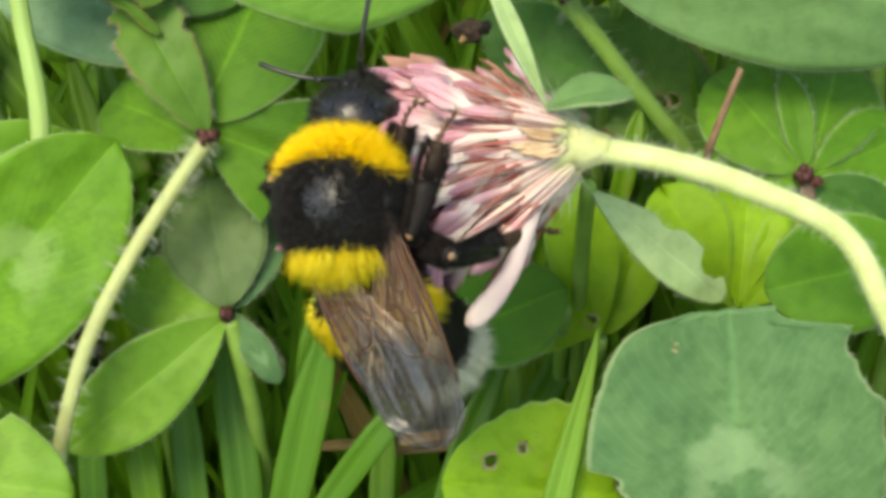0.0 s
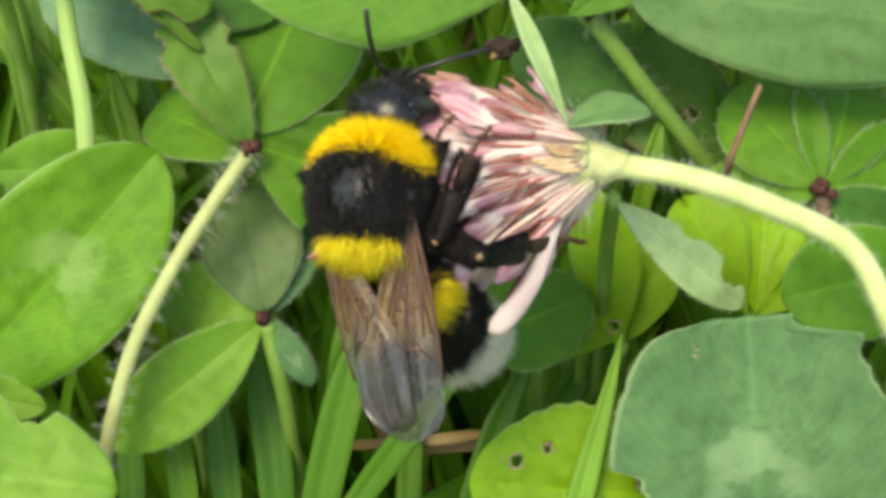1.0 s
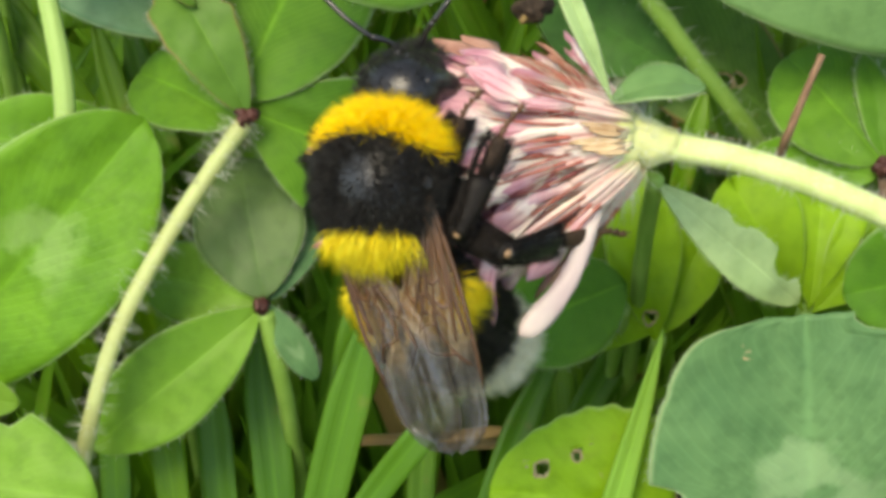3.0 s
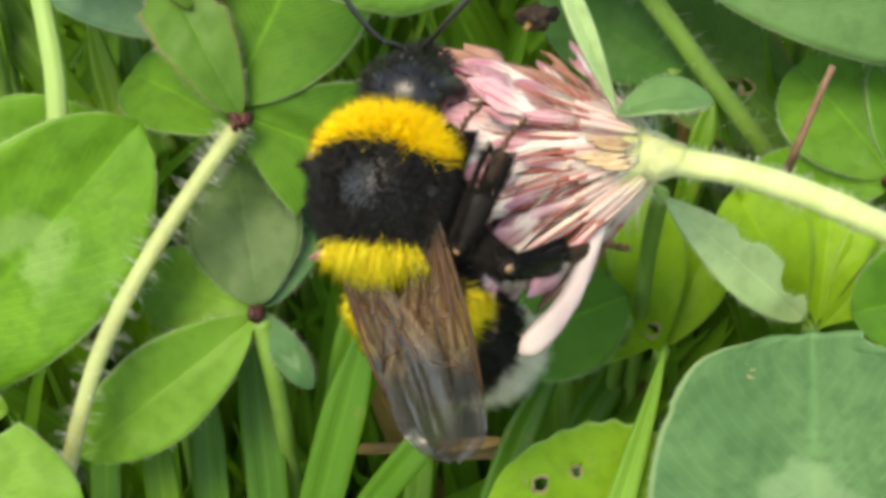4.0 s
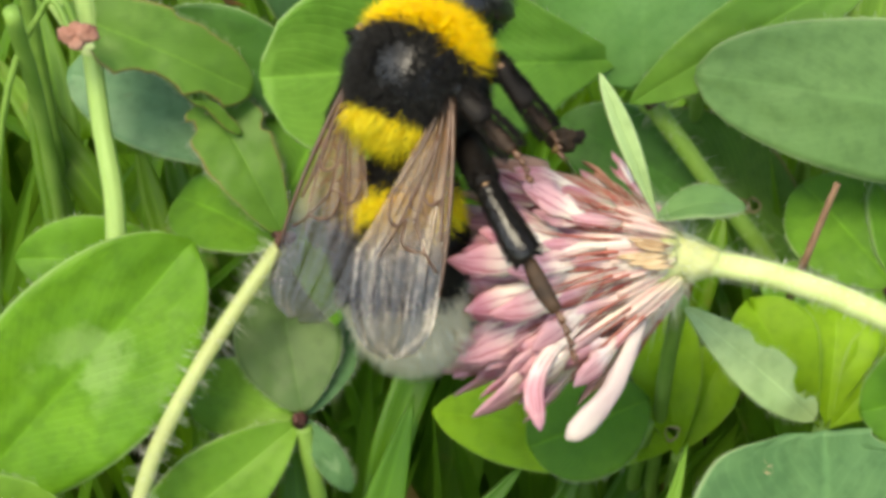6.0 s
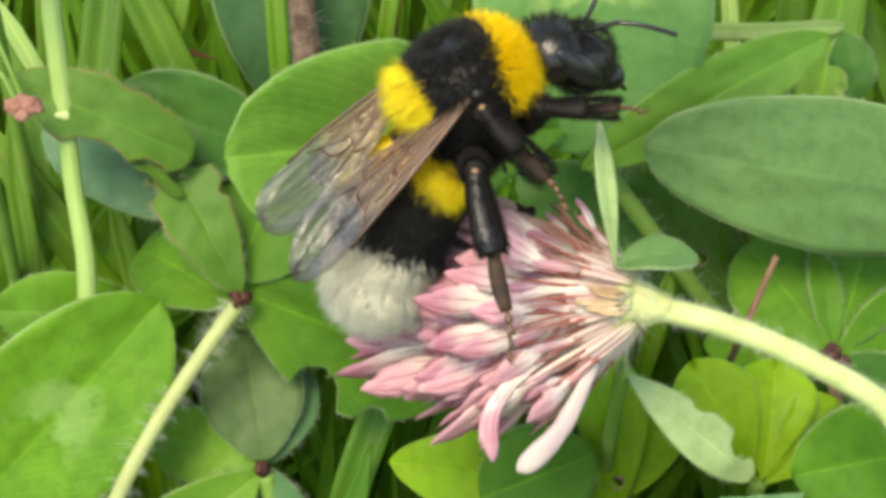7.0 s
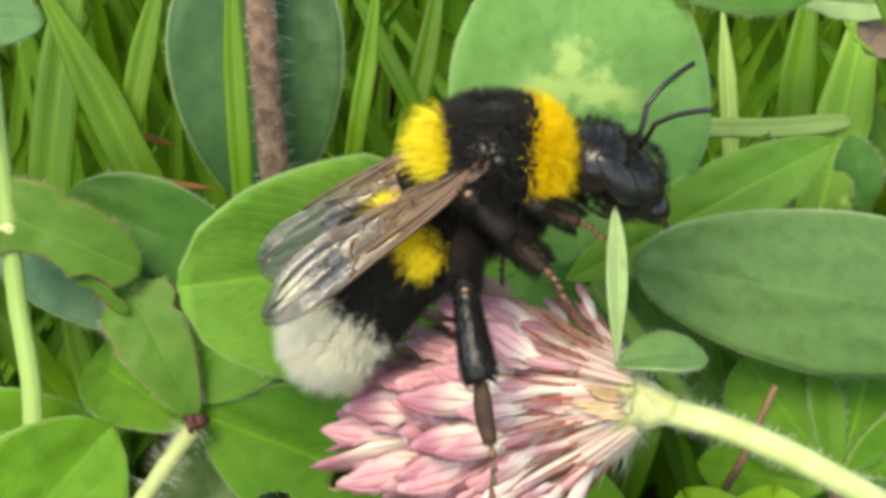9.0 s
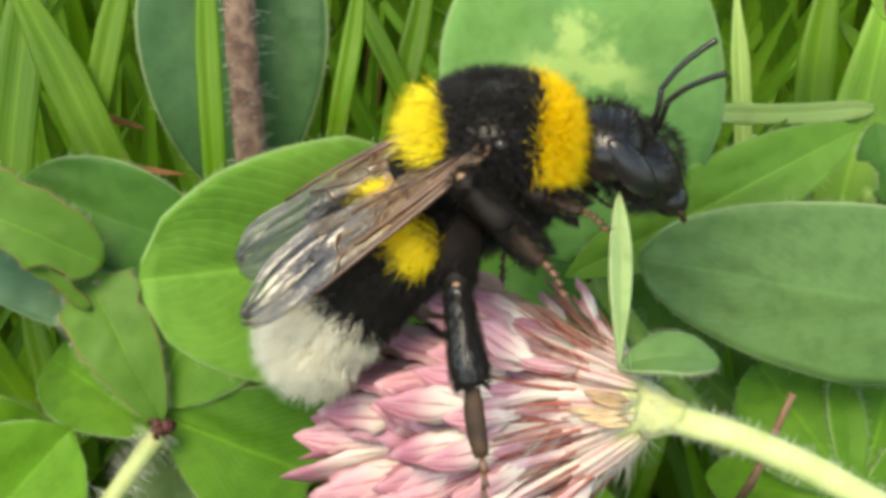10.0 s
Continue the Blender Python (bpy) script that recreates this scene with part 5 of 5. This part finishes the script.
    waist = tube(bmesh.new(), [Vector((0, -1.2, -0.5)), Vector((0, -2.0, -1.1)), Vector((0, -3.2, -1.9))], (1.8, 1.3), 20)
    part("waist", waist, SKIN, thorax)

    # head with a long face, eyes, mouthparts
    hd = bmesh.new()
    ball(hd, (0, 1.15, 0.1), (1.75, 1.5, 1.36), None, 26, 18)
    ball(hd, (0, 2.6, -0.7), (1.2, 1.3, 1.85), Matrix.Rotation(radians(48), 3, "X"), 24, 18)
    ball(hd, (0, 3.8, -1.7), (0.85, 0.7, 0.85), Matrix.Rotation(radians(48), 3, "X"), 18, 12)
    head = part("head", hd, CUTICLE, bee)
    head.matrix_basis = Matrix.Translation(HEAD_AT * MM)
    for s in (-1, 1):
        part("eye", ball(bmesh.new(), (s * 1.42, 1.85, -0.2), (0.48, 0.62, 1.4), Matrix.Rotation(radians(46), 3, "X"), 18, 14), EYE, head, "glossy black eye")
        part("mandible", tube(bmesh.new(), spline(((s * 0.55, 4.1, -1.95), (s * 0.48, 4.4, -2.3), (s * 0.08, 4.5, -2.6)), 8), (0.24, 0.09), 8, 0.6), LEG_BROWN, head, "brown mandible")
    for x in (-0.45, 0.0, 0.45):
        part("ocellus", ball(bmesh.new(), (x, 1.7 + 0.15 * (x == 0), 1.36), (0.13, 0.13, 0.1), None, 10, 8), EYE, head)
    hf = coat(((0, 1.15, 0.12), (1.74, 1.5, 1.37)), 2400, 5, 0.45, 0.014, (0, 0.1, 0.1), lambda p, d, r: p.y > -0.4 and (p.z > 0.3 or abs(p.x) < 0.9))
    part("head_fur", hf, FUR_BLACK, head, "black fur", "stuff")
    part("face_fur", coat(((0, 2.6, -0.6), (1.2, 1.4, 1.6)), 3200, 6, 0.45, 0.014, (0, 0.3, -0.2), lambda p, d, r: abs(p.x) < 1.05), FUR_BLACK, head, "short black fur", "stuff")
    bits["head"] = head
    for s, key in ((1, "antenna_right"), (-1, "antenna_left")):
        bm = tube(bmesh.new(), spline(((0, 0, 0), (s * 0.3, 0.64, 0.38), (s * 0.68, 1.1, 0.72)), 8), (0.11, 0.12), 9)
        an = part("antenna", bm, CUTICLE, bee, "elbowed black antenna")
        bm = bmesh.new()
        pts = spline(((s * 0.68, 1.1, 0.72), (s * 1.1, 1.96, 0.77), (s * 1.45, 2.8, 0.64), (s * 1.7, 3.5, 0.45)), 22)
        tube(bm, pts, lambda t: 0.105 + 0.022 * math.sin(t * 11 * 2 * math.pi) + 0.015 * t, 9)
        part("flagellum", bm, CUTICLE, an, "ringed black whip of the antenna")
        an.matrix_basis = Matrix.Translation((HEAD_AT + Vector((s * FEELER_AT.x, FEELER_AT.y, FEELER_AT.z))) * MM)
        bits[key] = an
    for s, side in ((1, "right"), (-1, "left")):
        for name, length, width, bulge, key in (("fore_wing", 10.9, 3.35, 1.25, "fore_"), ("hind_wing", 7.4, 2.0, 0.9, "hind_")):
            membrane, veins = wing_mesh(length, width, bulge, s)
            w = part(name, membrane, WING, bee, "smoky brown translucent wing")
            for bm in veins:
                part("vein", bm, VEIN, w, "dark brown vein")
            w.matrix_basis = Matrix.Translation(Vector((s * WING_ROOT.x, WING_ROOT.y, WING_ROOT.z)) * MM)
            bits[key + side] = w
        part("tegula", ball(bmesh.new(), (s * TEGULA_AT.x, TEGULA_AT.y, TEGULA_AT.z), (0.34, 0.42, 0.34), None, 14, 10), CUTICLE, thorax, "shiny black wing joint")
        for key, hip, femur, tibia, thick, basket in LEGS:
            upper, ufur, lower, lfur, knee, sole, foot = leg_meshes(femur, tibia, thick, basket, s)
            leg = part("leg", upper, LEG_BLACK, bee)
            part("thigh_fur", ufur, FUR_LEG, leg, "black fur", "stuff")
            shin = part("shin", lower, CUTICLE if basket else LEG_BLACK, bee, "polished black shin")
            part("knee", knee, LEG_TAN, shin, "pale brown knee joint")
            part("basitarsus", sole, LEG_BROWN, shin, "long flat dark brown foot joint")
            part("foot", foot, LEG_RED, shin, "thin reddish jointed foot with claws")
            part("shin_fur", lfur, FUR_LEG, shin, "black fur", "stuff")
            bits["femur_" + key + side], bits["tibia_" + key + side] = leg, shin
    return bee, bits


def reach(hip, knee, foot, upper, lower):
    """Poses of thigh and shin, so that the foot comes as near its hold as the lengths allow, with the knee on its side."""
    way = foot - hip
    d = min(max(way.length, abs(upper - lower) + 0.2), upper + lower - 0.05)
    way.normalize()
    x = (upper * upper - lower * lower + d * d) / (2 * d)
    out = knee - hip
    out = (out - way * out.dot(way)).normalized()
    joint = hip + way * x + out * math.sqrt(max(upper * upper - x * x, 0))
    end = hip + way * d
    pair = []
    for a, b in ((hip, joint), (joint, end)):
        x_axis = (b - a).normalized()
        z_axis = x_axis.cross(way.cross(out)).normalized()
        m = Matrix((x_axis, z_axis.cross(x_axis), z_axis)).transposed().to_4x4()
        pair.append(Matrix.Translation(a * MM) @ m)
    return pair


BEE_SIZE = 0.95
LEGS = (("fore_", (1.2, 1.6, -2.4), 2.4, 4.4, 0.5, False), ("mid_", (2.1, 0.2, -2.2), 3.0, 5.4, 0.56, False), ("rear_", (1.9, -1.1, -2.4), 3.7, 7.9, 0.58, True))
BEE, BITS = build_bee()
BEE.scale = (BEE_SIZE, BEE_SIZE, BEE_SIZE)


def motions():
    """Everything that moves: the flower, the bee and the bee's parts."""
    places = [
        (0.0, (7.78, -1.51, 8.00), 0.0),
        (0.5, (7.29, -1.45, 8.00), 0.0),
        (1.0, (7.45, -1.57, 8.00), 0.0),
        (2.0, (7.55, -1.55, 8.00), 0.0),
        (2.5, (7.50, -1.54, 8.00), 0.0),
        (4.0, (7.54, -1.55, 8.00), 0.0),
        (4.5, (7.39, -1.67, 8.00), 0.0),
        (5.0, (7.13, -1.90, 8.00), 0.0),
        (5.5, (7.49, -1.61, 8.00), 0.0),
        (6.0, (8.06, -1.22, 8.00), -1.0),
        (7.3, (8.93, 1.11, 8.00), -4.4),
        (7.5, (9.20, 1.68, 8.00), -5.0),
        (8.0, (9.33, 1.85, 8.00), -5.0),
        (8.5, (9.32, 2.15, 8.00), -5.0),
        (9.0, (9.16, 2.11, 8.00), -5.0),
        (9.5, (9.09, 2.14, 8.00), -5.0),
        (10.0, (9.09, 2.18, 8.00), -5.0),
    ]
    walk(FLOWER, [(t, BASE @ Matrix.Translation(vec(p) * MM) @ Matrix.Rotation(radians(a), 4, "Z")) for t, p, a in places])
    # two leaves that the crawling bee pushes aside: their shift along u
    for ob, at, sway in ((STALKED, (-9.10, 0.03, -2.71), ((0.0, 0.2), (1.0, 0.4), (2.5, 0.4), (3.8, 0.15), (4.5, 0.27), (6.0, 0.1), (7.3, -0.32), (8.0, -0.32), (9.0, -0.4), (10.0, -0.4))),
                         (SEED, (-17.70, 8.78, 2.00), ((0.0, 0.2), (5.0, 0.2), (6.2, 0.0), (7.3, -1.5), (8.0, -1.6), (10.0, -1.6))),
                         (EATEN, (-21.25, 9.71, 3.00), ((0.0, 1.0), (5.5, 1.0), (6.2, 1.0), (7.3, -0.45), (10.0, -0.5)))):
        walk(ob, [(t, BASE @ Matrix.Translation((vec(at) + Vector((u, 0, 0))) * MM)) for t, u in sway])
    # its long leaflet sinks while the bee climbs past it
    sinking = next(ob for ob in SPREAD.children if ob.name.startswith("leaflet") and ob.data.materials[0] == LEAF_LIGHT)
    walk(sinking, [(t, Matrix.Rotation(radians(a), 4, "Z")) for t, a in ((0.0, -9.5), (4.8, -9.5), (5.5, -5.5), (6.0, 0.0), (10.0, 0.0))])
    root = Matrix.Translation(Vector((-1.3, 1.45, 1.2)) * MM)
    walk(TALL_BRACT, [(0.0, root), (6.0, root), (7.5, root @ Matrix.Rotation(radians(-16), 4, "Z")), (10.0, root @ Matrix.Rotation(radians(-16), 4, "Z"))])

    # the bee: time, right wing joint, ahead, back, abdomen's way, wing tips right and left,
    # feeler tips right and left, feet; all in the slanted frame
    # knees and feet of the right legs, fore to rear, for each hold
    FEET_A = ((0.63, -0.97, 14.50), (0.86, 0.31, 12.00), (1.96, -2.70, 15.00), (2.37, -0.20, 13.00), (3.99, -6.60, 15.00), (6.60, -4.60, 7.00))
    FEET_B = ((0.66, 3.74, 14.00), (2.29, 2.11, 10.00), (-1.38, -0.37, 15.50), (1.87, -0.06, 13.00), (-0.22, -2.44, 15.00), (4.12, -5.84, 13.00))
    FEET_C = ((1.01, 5.89, 13.00), (2.97, 2.79, 11.00), (-0.57, 3.54, 16.00), (1.79, 1.68, 13.50), (-0.86, 1.21, 16.00), (3.43, -5.06, 14.00), (-6.92, 5.09, 12.00), (-6.56, 3.07, 8.00))
    FEET_D = ((6.33, 9.27, 15.00), (7.77, 8.16, 13.00), (1.62, 7.89, 16.50), (5.20, 4.53, 13.50), (1.08, 5.69, 16.00), (3.47, -1.98, 15.00))
    FEET_E = ((7.94, 10.45, 14.50), (10.50, 8.93, 13.50), (2.62, 9.57, 16.50), (5.83, 6.63, 13.50), (1.43, 7.38, 16.00), (3.36, -0.64, 15.00))
    FEET_F = ((6.88, 9.77, 15.00), (7.14, 8.73, 13.00)) + FEET_E[2:]
    rows = [
        (0.0, (-0.19, -3.71, 13.00), (0.04, 0.99, -0.12), (-0.38, 0.1, 0.92), (0.38, -0.71, -0.58), (1.71, -13.24, 12.50), (1.07, -13.52, 13.20),
            (-0.63, 4.41, 11.00), (-6.20, 2.33, 11.00), FEET_A),
        (0.5, (-1.04, -2.33, 13.00), (0.06, 0.99, -0.12), (-0.42, 0.1, 0.9), (0.38, -0.71, -0.58), (-0.09, -13.08, 12.50), (-0.86, -13.37, 13.20),
            (2.40, 4.25, 11.00), (-3.05, 4.24, 11.00), FEET_A),
        (1.0, (-0.69, -3.02, 13.00), (0.12, 0.98, -0.12), (-0.45, 0.1, 0.88), (0.38, -0.71, -0.58), (-0.68, -13.07, 12.50), (-1.56, -13.48, 13.20),
            (2.79, 3.27, 11.00), (-2.33, 4.73, 11.00), FEET_A),
        (2.5, (-0.84, -3.11, 13.00), (0.1, 0.98, -0.12), (-0.45, 0.1, 0.88), (0.38, -0.71, -0.58), (0.09, -12.89, 12.50), (-0.62, -13.26, 13.20),
            (1.07, 5.10, 11.00), (-5.03, 3.88, 11.00), FEET_A),
        (4.0, (-0.60, -2.88, 13.00), (0.1, 0.98, -0.12), (-0.45, 0.1, 0.88), (0.38, -0.71, -0.58), (0.25, -12.21, 12.50), (-0.51, -12.44, 13.20),
            (0.73, 3.87, 11.00), (-3.90, 4.35, 11.00), FEET_A),
        (4.5, (-0.77, -2.05, 13.00), (0.17, 0.97, -0.12), (-0.43, 0.12, 0.88), (0.38, -0.71, -0.58), (-1.38, -11.77, 12.50), (-2.65, -11.96, 13.20),
            (0.24, 4.36, 11.00), (-4.14, 4.35, 11.00), FEET_A),
        (4.7, (-1.14, -1.37, 13.00), (0.2, 0.97, -0.12), (-0.42, 0.12, 0.88), (0.24, -0.95, 0.0), (0.84, -10.99, 14.30), (-4.75, -11.80, 14.30),
            None, None, FEET_B),
        (5.0, (-1.40, 0.11, 13.00), (0.26, 0.95, -0.1), (-0.4, 0.14, 0.9), (0.14, -0.97, -0.08), (-1.57, -9.90, 14.30), (-5.55, -9.59, 14.30),
            None, None, FEET_B),
        (5.2, (-1.50, 0.99, 13.00), (0.3, 0.94, -0.1), (-0.4, 0.14, 0.9), (0.1, -0.97, -0.08), (-1.76, -9.27, 14.30), (-9.22, -7.91, 14.30),
            None, None, FEET_B),
        (5.5, (-1.71, 1.96, 13.00), (0.38, 0.92, -0.08), (-0.4, 0.14, 0.9), (0.04, -0.97, -0.08), (-3.48, -8.16, 14.30), (-7.67, -7.66, 14.30),
            None, None, FEET_B),
        (5.8, (-1.37, 3.78, 13.00), (0.4, 0.91, -0.06), (-0.4, 0.16, 0.9), (-0.02, -0.97, -0.08), (-3.16, -5.60, 14.30), (-9.61, -4.76, 14.30),
            None, None, FEET_B),
        (6.0, (-1.31, 5.07, 13.00), (0.4, 0.91, -0.05), (-0.4, 0.18, 0.9), (-0.06, -0.97, -0.08), (-3.58, -4.31, 14.30), (-7.90, -4.50, 14.30),
            None, None, FEET_C),
        (6.2, (-1.56, 5.65, 13.00), (0.42, 0.9, -0.05), (-0.4, 0.2, 0.9), (-0.1, -0.97, -0.08), (-4.41, -3.65, 14.30), (-7.74, -3.96, 14.30),
            None, None, FEET_C),
        (6.8, (0.56, 8.08, 13.00), (0.8, 0.6, -0.1), (-0.36, 0.6, 0.72), (-0.5, -0.85, 0.1), (-5.55, 1.01, 12.50), (-8.46, 1.22, 12.50),
            None, None, FEET_D),
        (7.3, (2.39, 9.80, 13.00), (0.955, 0.28, -0.06), (-0.25, 0.86, 0.44), (-0.8, -0.57, -0.05), (-5.63, 2.97, 12.50), (-8.53, 4.65, 9.50),
            (10.65, 9.98, 11.00), (8.18, 13.78, 11.00), FEET_D),
        (7.5, (2.84, 10.77, 13.00), (0.96, 0.26, -0.06), (-0.22, 0.87, 0.44), (-0.83, -0.54, -0.05), (-5.24, 3.91, 12.50), (-7.85, 5.47, 9.50),
            (11.34, 12.52, 11.00), (6.44, 15.73, 11.00), FEET_D),
        (8.0, (3.75, 11.14, 13.00), (0.99, 0.05, -0.08), (-0.02, 0.9, 0.42), (-0.87, -0.48, -0.05), (-5.64, 5.94, 12.50), (-6.55, 7.81, 9.50),
            (12.26, 9.57, 11.00), (11.77, 16.05, 11.00), FEET_E),
        (8.5, (3.29, 11.40, 13.00), (0.995, 0.03, -0.08), (0.0, 0.91, 0.4), (-0.87, -0.48, -0.05), (-5.67, 5.81, 12.50), (-6.46, 7.65, 9.50),
            (11.27, 12.23, 11.00), (11.22, 15.24, 11.00), FEET_E),
        (9.0, (3.23, 11.42, 13.00), (0.995, 0.02, -0.08), (0.0, 0.91, 0.4), (-0.87, -0.48, -0.05), (-5.51, 5.70, 12.50), (-6.39, 7.40, 9.50),
            (10.93, 13.37, 11.00), (10.81, 15.53, 11.00), FEET_F),
        (9.5, (3.65, 11.25, 13.00), (0.995, 0.02, -0.08), (0.0, 0.91, 0.4), (-0.87, -0.48, -0.05), (-4.95, 5.71, 12.50), (-5.92, 7.25, 9.50),
            (10.76, 13.02, 11.00), (10.55, 14.60, 11.00), FEET_F),
        (10.0, (3.47, 11.35, 13.00), (0.995, 0.02, -0.08), (0.0, 0.91, 0.4), (-0.87, -0.48, -0.05), (-5.06, 5.67, 12.50), (-6.20, 7.13, 9.50),
            (10.77, 13.86, 11.00), (10.74, 15.13, 11.00), FEET_F),
    ]
    body, keys = [], {name: [] for name in BITS}
    for t, joint, ahead, back, tail, tip_right, tip_left, feel_right, feel_left, feet in rows:
        f = vec(ahead).normalized()
        d = (vec(back) - f * f.dot(vec(back))).normalized()
        turn = Matrix((f.cross(d), f, d)).transposed()
        at = vec(joint) - turn @ TEGULA_AT * BEE_SIZE
        body.append((t, BASE @ Matrix.Translation(at * MM) @ turn.to_4x4()))
        inside = lambda p: turn.transposed() @ (vec(p) - at) / BEE_SIZE
        nod = Matrix.Rotation(radians(-40 if t < 6.5 else (-14 if t < 7.8 else -6)), 3, "X")
        keys["head"].append((t, Matrix.Translation(HEAD_AT * MM) @ nod.to_4x4()))
        bend = Vector((0, -1, 0)).rotation_difference(turn.transposed() @ vec(tail).normalized())
        stretch = Vector((0, -0.3 - 0.9 * min(1, (t - 4.9) / 0.9), 0)) if 4.9 < t < 6.5 else (Vector((0, 0.6, -1.05)) if t > 6.5 else Vector((0.05, -0.9, 0.0)))
        keys["abdomen"].append((t, Matrix.Translation((WAIST + stretch) * MM) @ bend.to_matrix().to_4x4()))
        for s, side, tip in ((1, "right", tip_right), (-1, "left", tip_left)):
            hinge = Vector((s * WING_ROOT.x, WING_ROOT.y, WING_ROOT.z))
            off = vec(tip) - (turn @ hinge * BEE_SIZE + at)
            rest = math.sqrt(max(0.0, (10.9 * BEE_SIZE) ** 2 - off.x ** 2 - off.y ** 2))
            off.z = -0.6 * rest if t < 4.6 else min(max(off.z, -rest), rest)
            y = -(turn.transposed() @ off).normalized()
            lean = Vector((s * 0.36 if t < 4.6 else (0.3 if t < 6.5 else (0.12 if s > 0 else 0.2)), 0, 1))
            z = (lean - y * y.dot(lean)).normalized()
            m = Matrix((y.cross(z), y, z)).transposed().to_4x4() @ Matrix.Rotation(radians(s * 6.8), 4, "Z")
            keys["fore_" + side].append((t, Matrix.Translation(hinge * MM) @ m))
            keys["hind_" + side].append((t, Matrix.Translation((hinge + Vector((0, -0.5, -0.12))) * MM) @ m @ Matrix.Rotation(radians(-s * 3), 4, "Z")))
        for s, side, tip in ((1, "right", feel_right), (-1, "left", feel_left)):
            base = HEAD_AT + nod @ Vector((s * FEELER_AT.x, FEELER_AT.y, FEELER_AT.z))
            if tip:
                start, whip = turn @ base * BEE_SIZE + at, Vector((s * 1.7, 3.5, 0.45))
                off = vec(tip) - start
                off.z = math.sqrt(max(0.0, (whip.length * BEE_SIZE) ** 2 - off.x ** 2 - off.y ** 2))
                aim = whip.rotation_difference(turn.transposed() @ off).to_matrix().to_4x4()
            else:
                aim = nod.to_4x4()
            keys["antenna_" + side].append((t, Matrix.Translation(base * MM) @ aim))
        for i, (key, hip, femur, tibia, thick, basket) in enumerate(LEGS):
            for s, side in ((1, "right"), (-1, "left")):
                start = Vector((s * hip[0], hip[1], hip[2]))
                if s > 0:
                    knee, foot = inside(feet[2 * i]), inside(feet[2 * i + 1])
                else:
                    knee, foot = (Vector(v) for v in (((-2.6, 3.0, -1.6), (-1.4, 4.6, -3.6)), ((-2.6, 0.8, -4.2), (-2.2, 0.4, -6.4)), ((-3.6, -2.6, -2.4), (-2.0, -4.6, -5.0)))[i])
                    if i == 1 and len(feet) > 6:
                        knee, foot = inside(feet[6]), inside(feet[7])
                upper, lower = reach(start, knee, foot, femur, tibia)
                keys["femur_" + key + side].append((t, upper))
                keys["tibia_" + key + side].append((t, lower))
    walk(BEE, body)
    for name, way in keys.items():
        if way:
            walk(BITS[name], way)


motions()
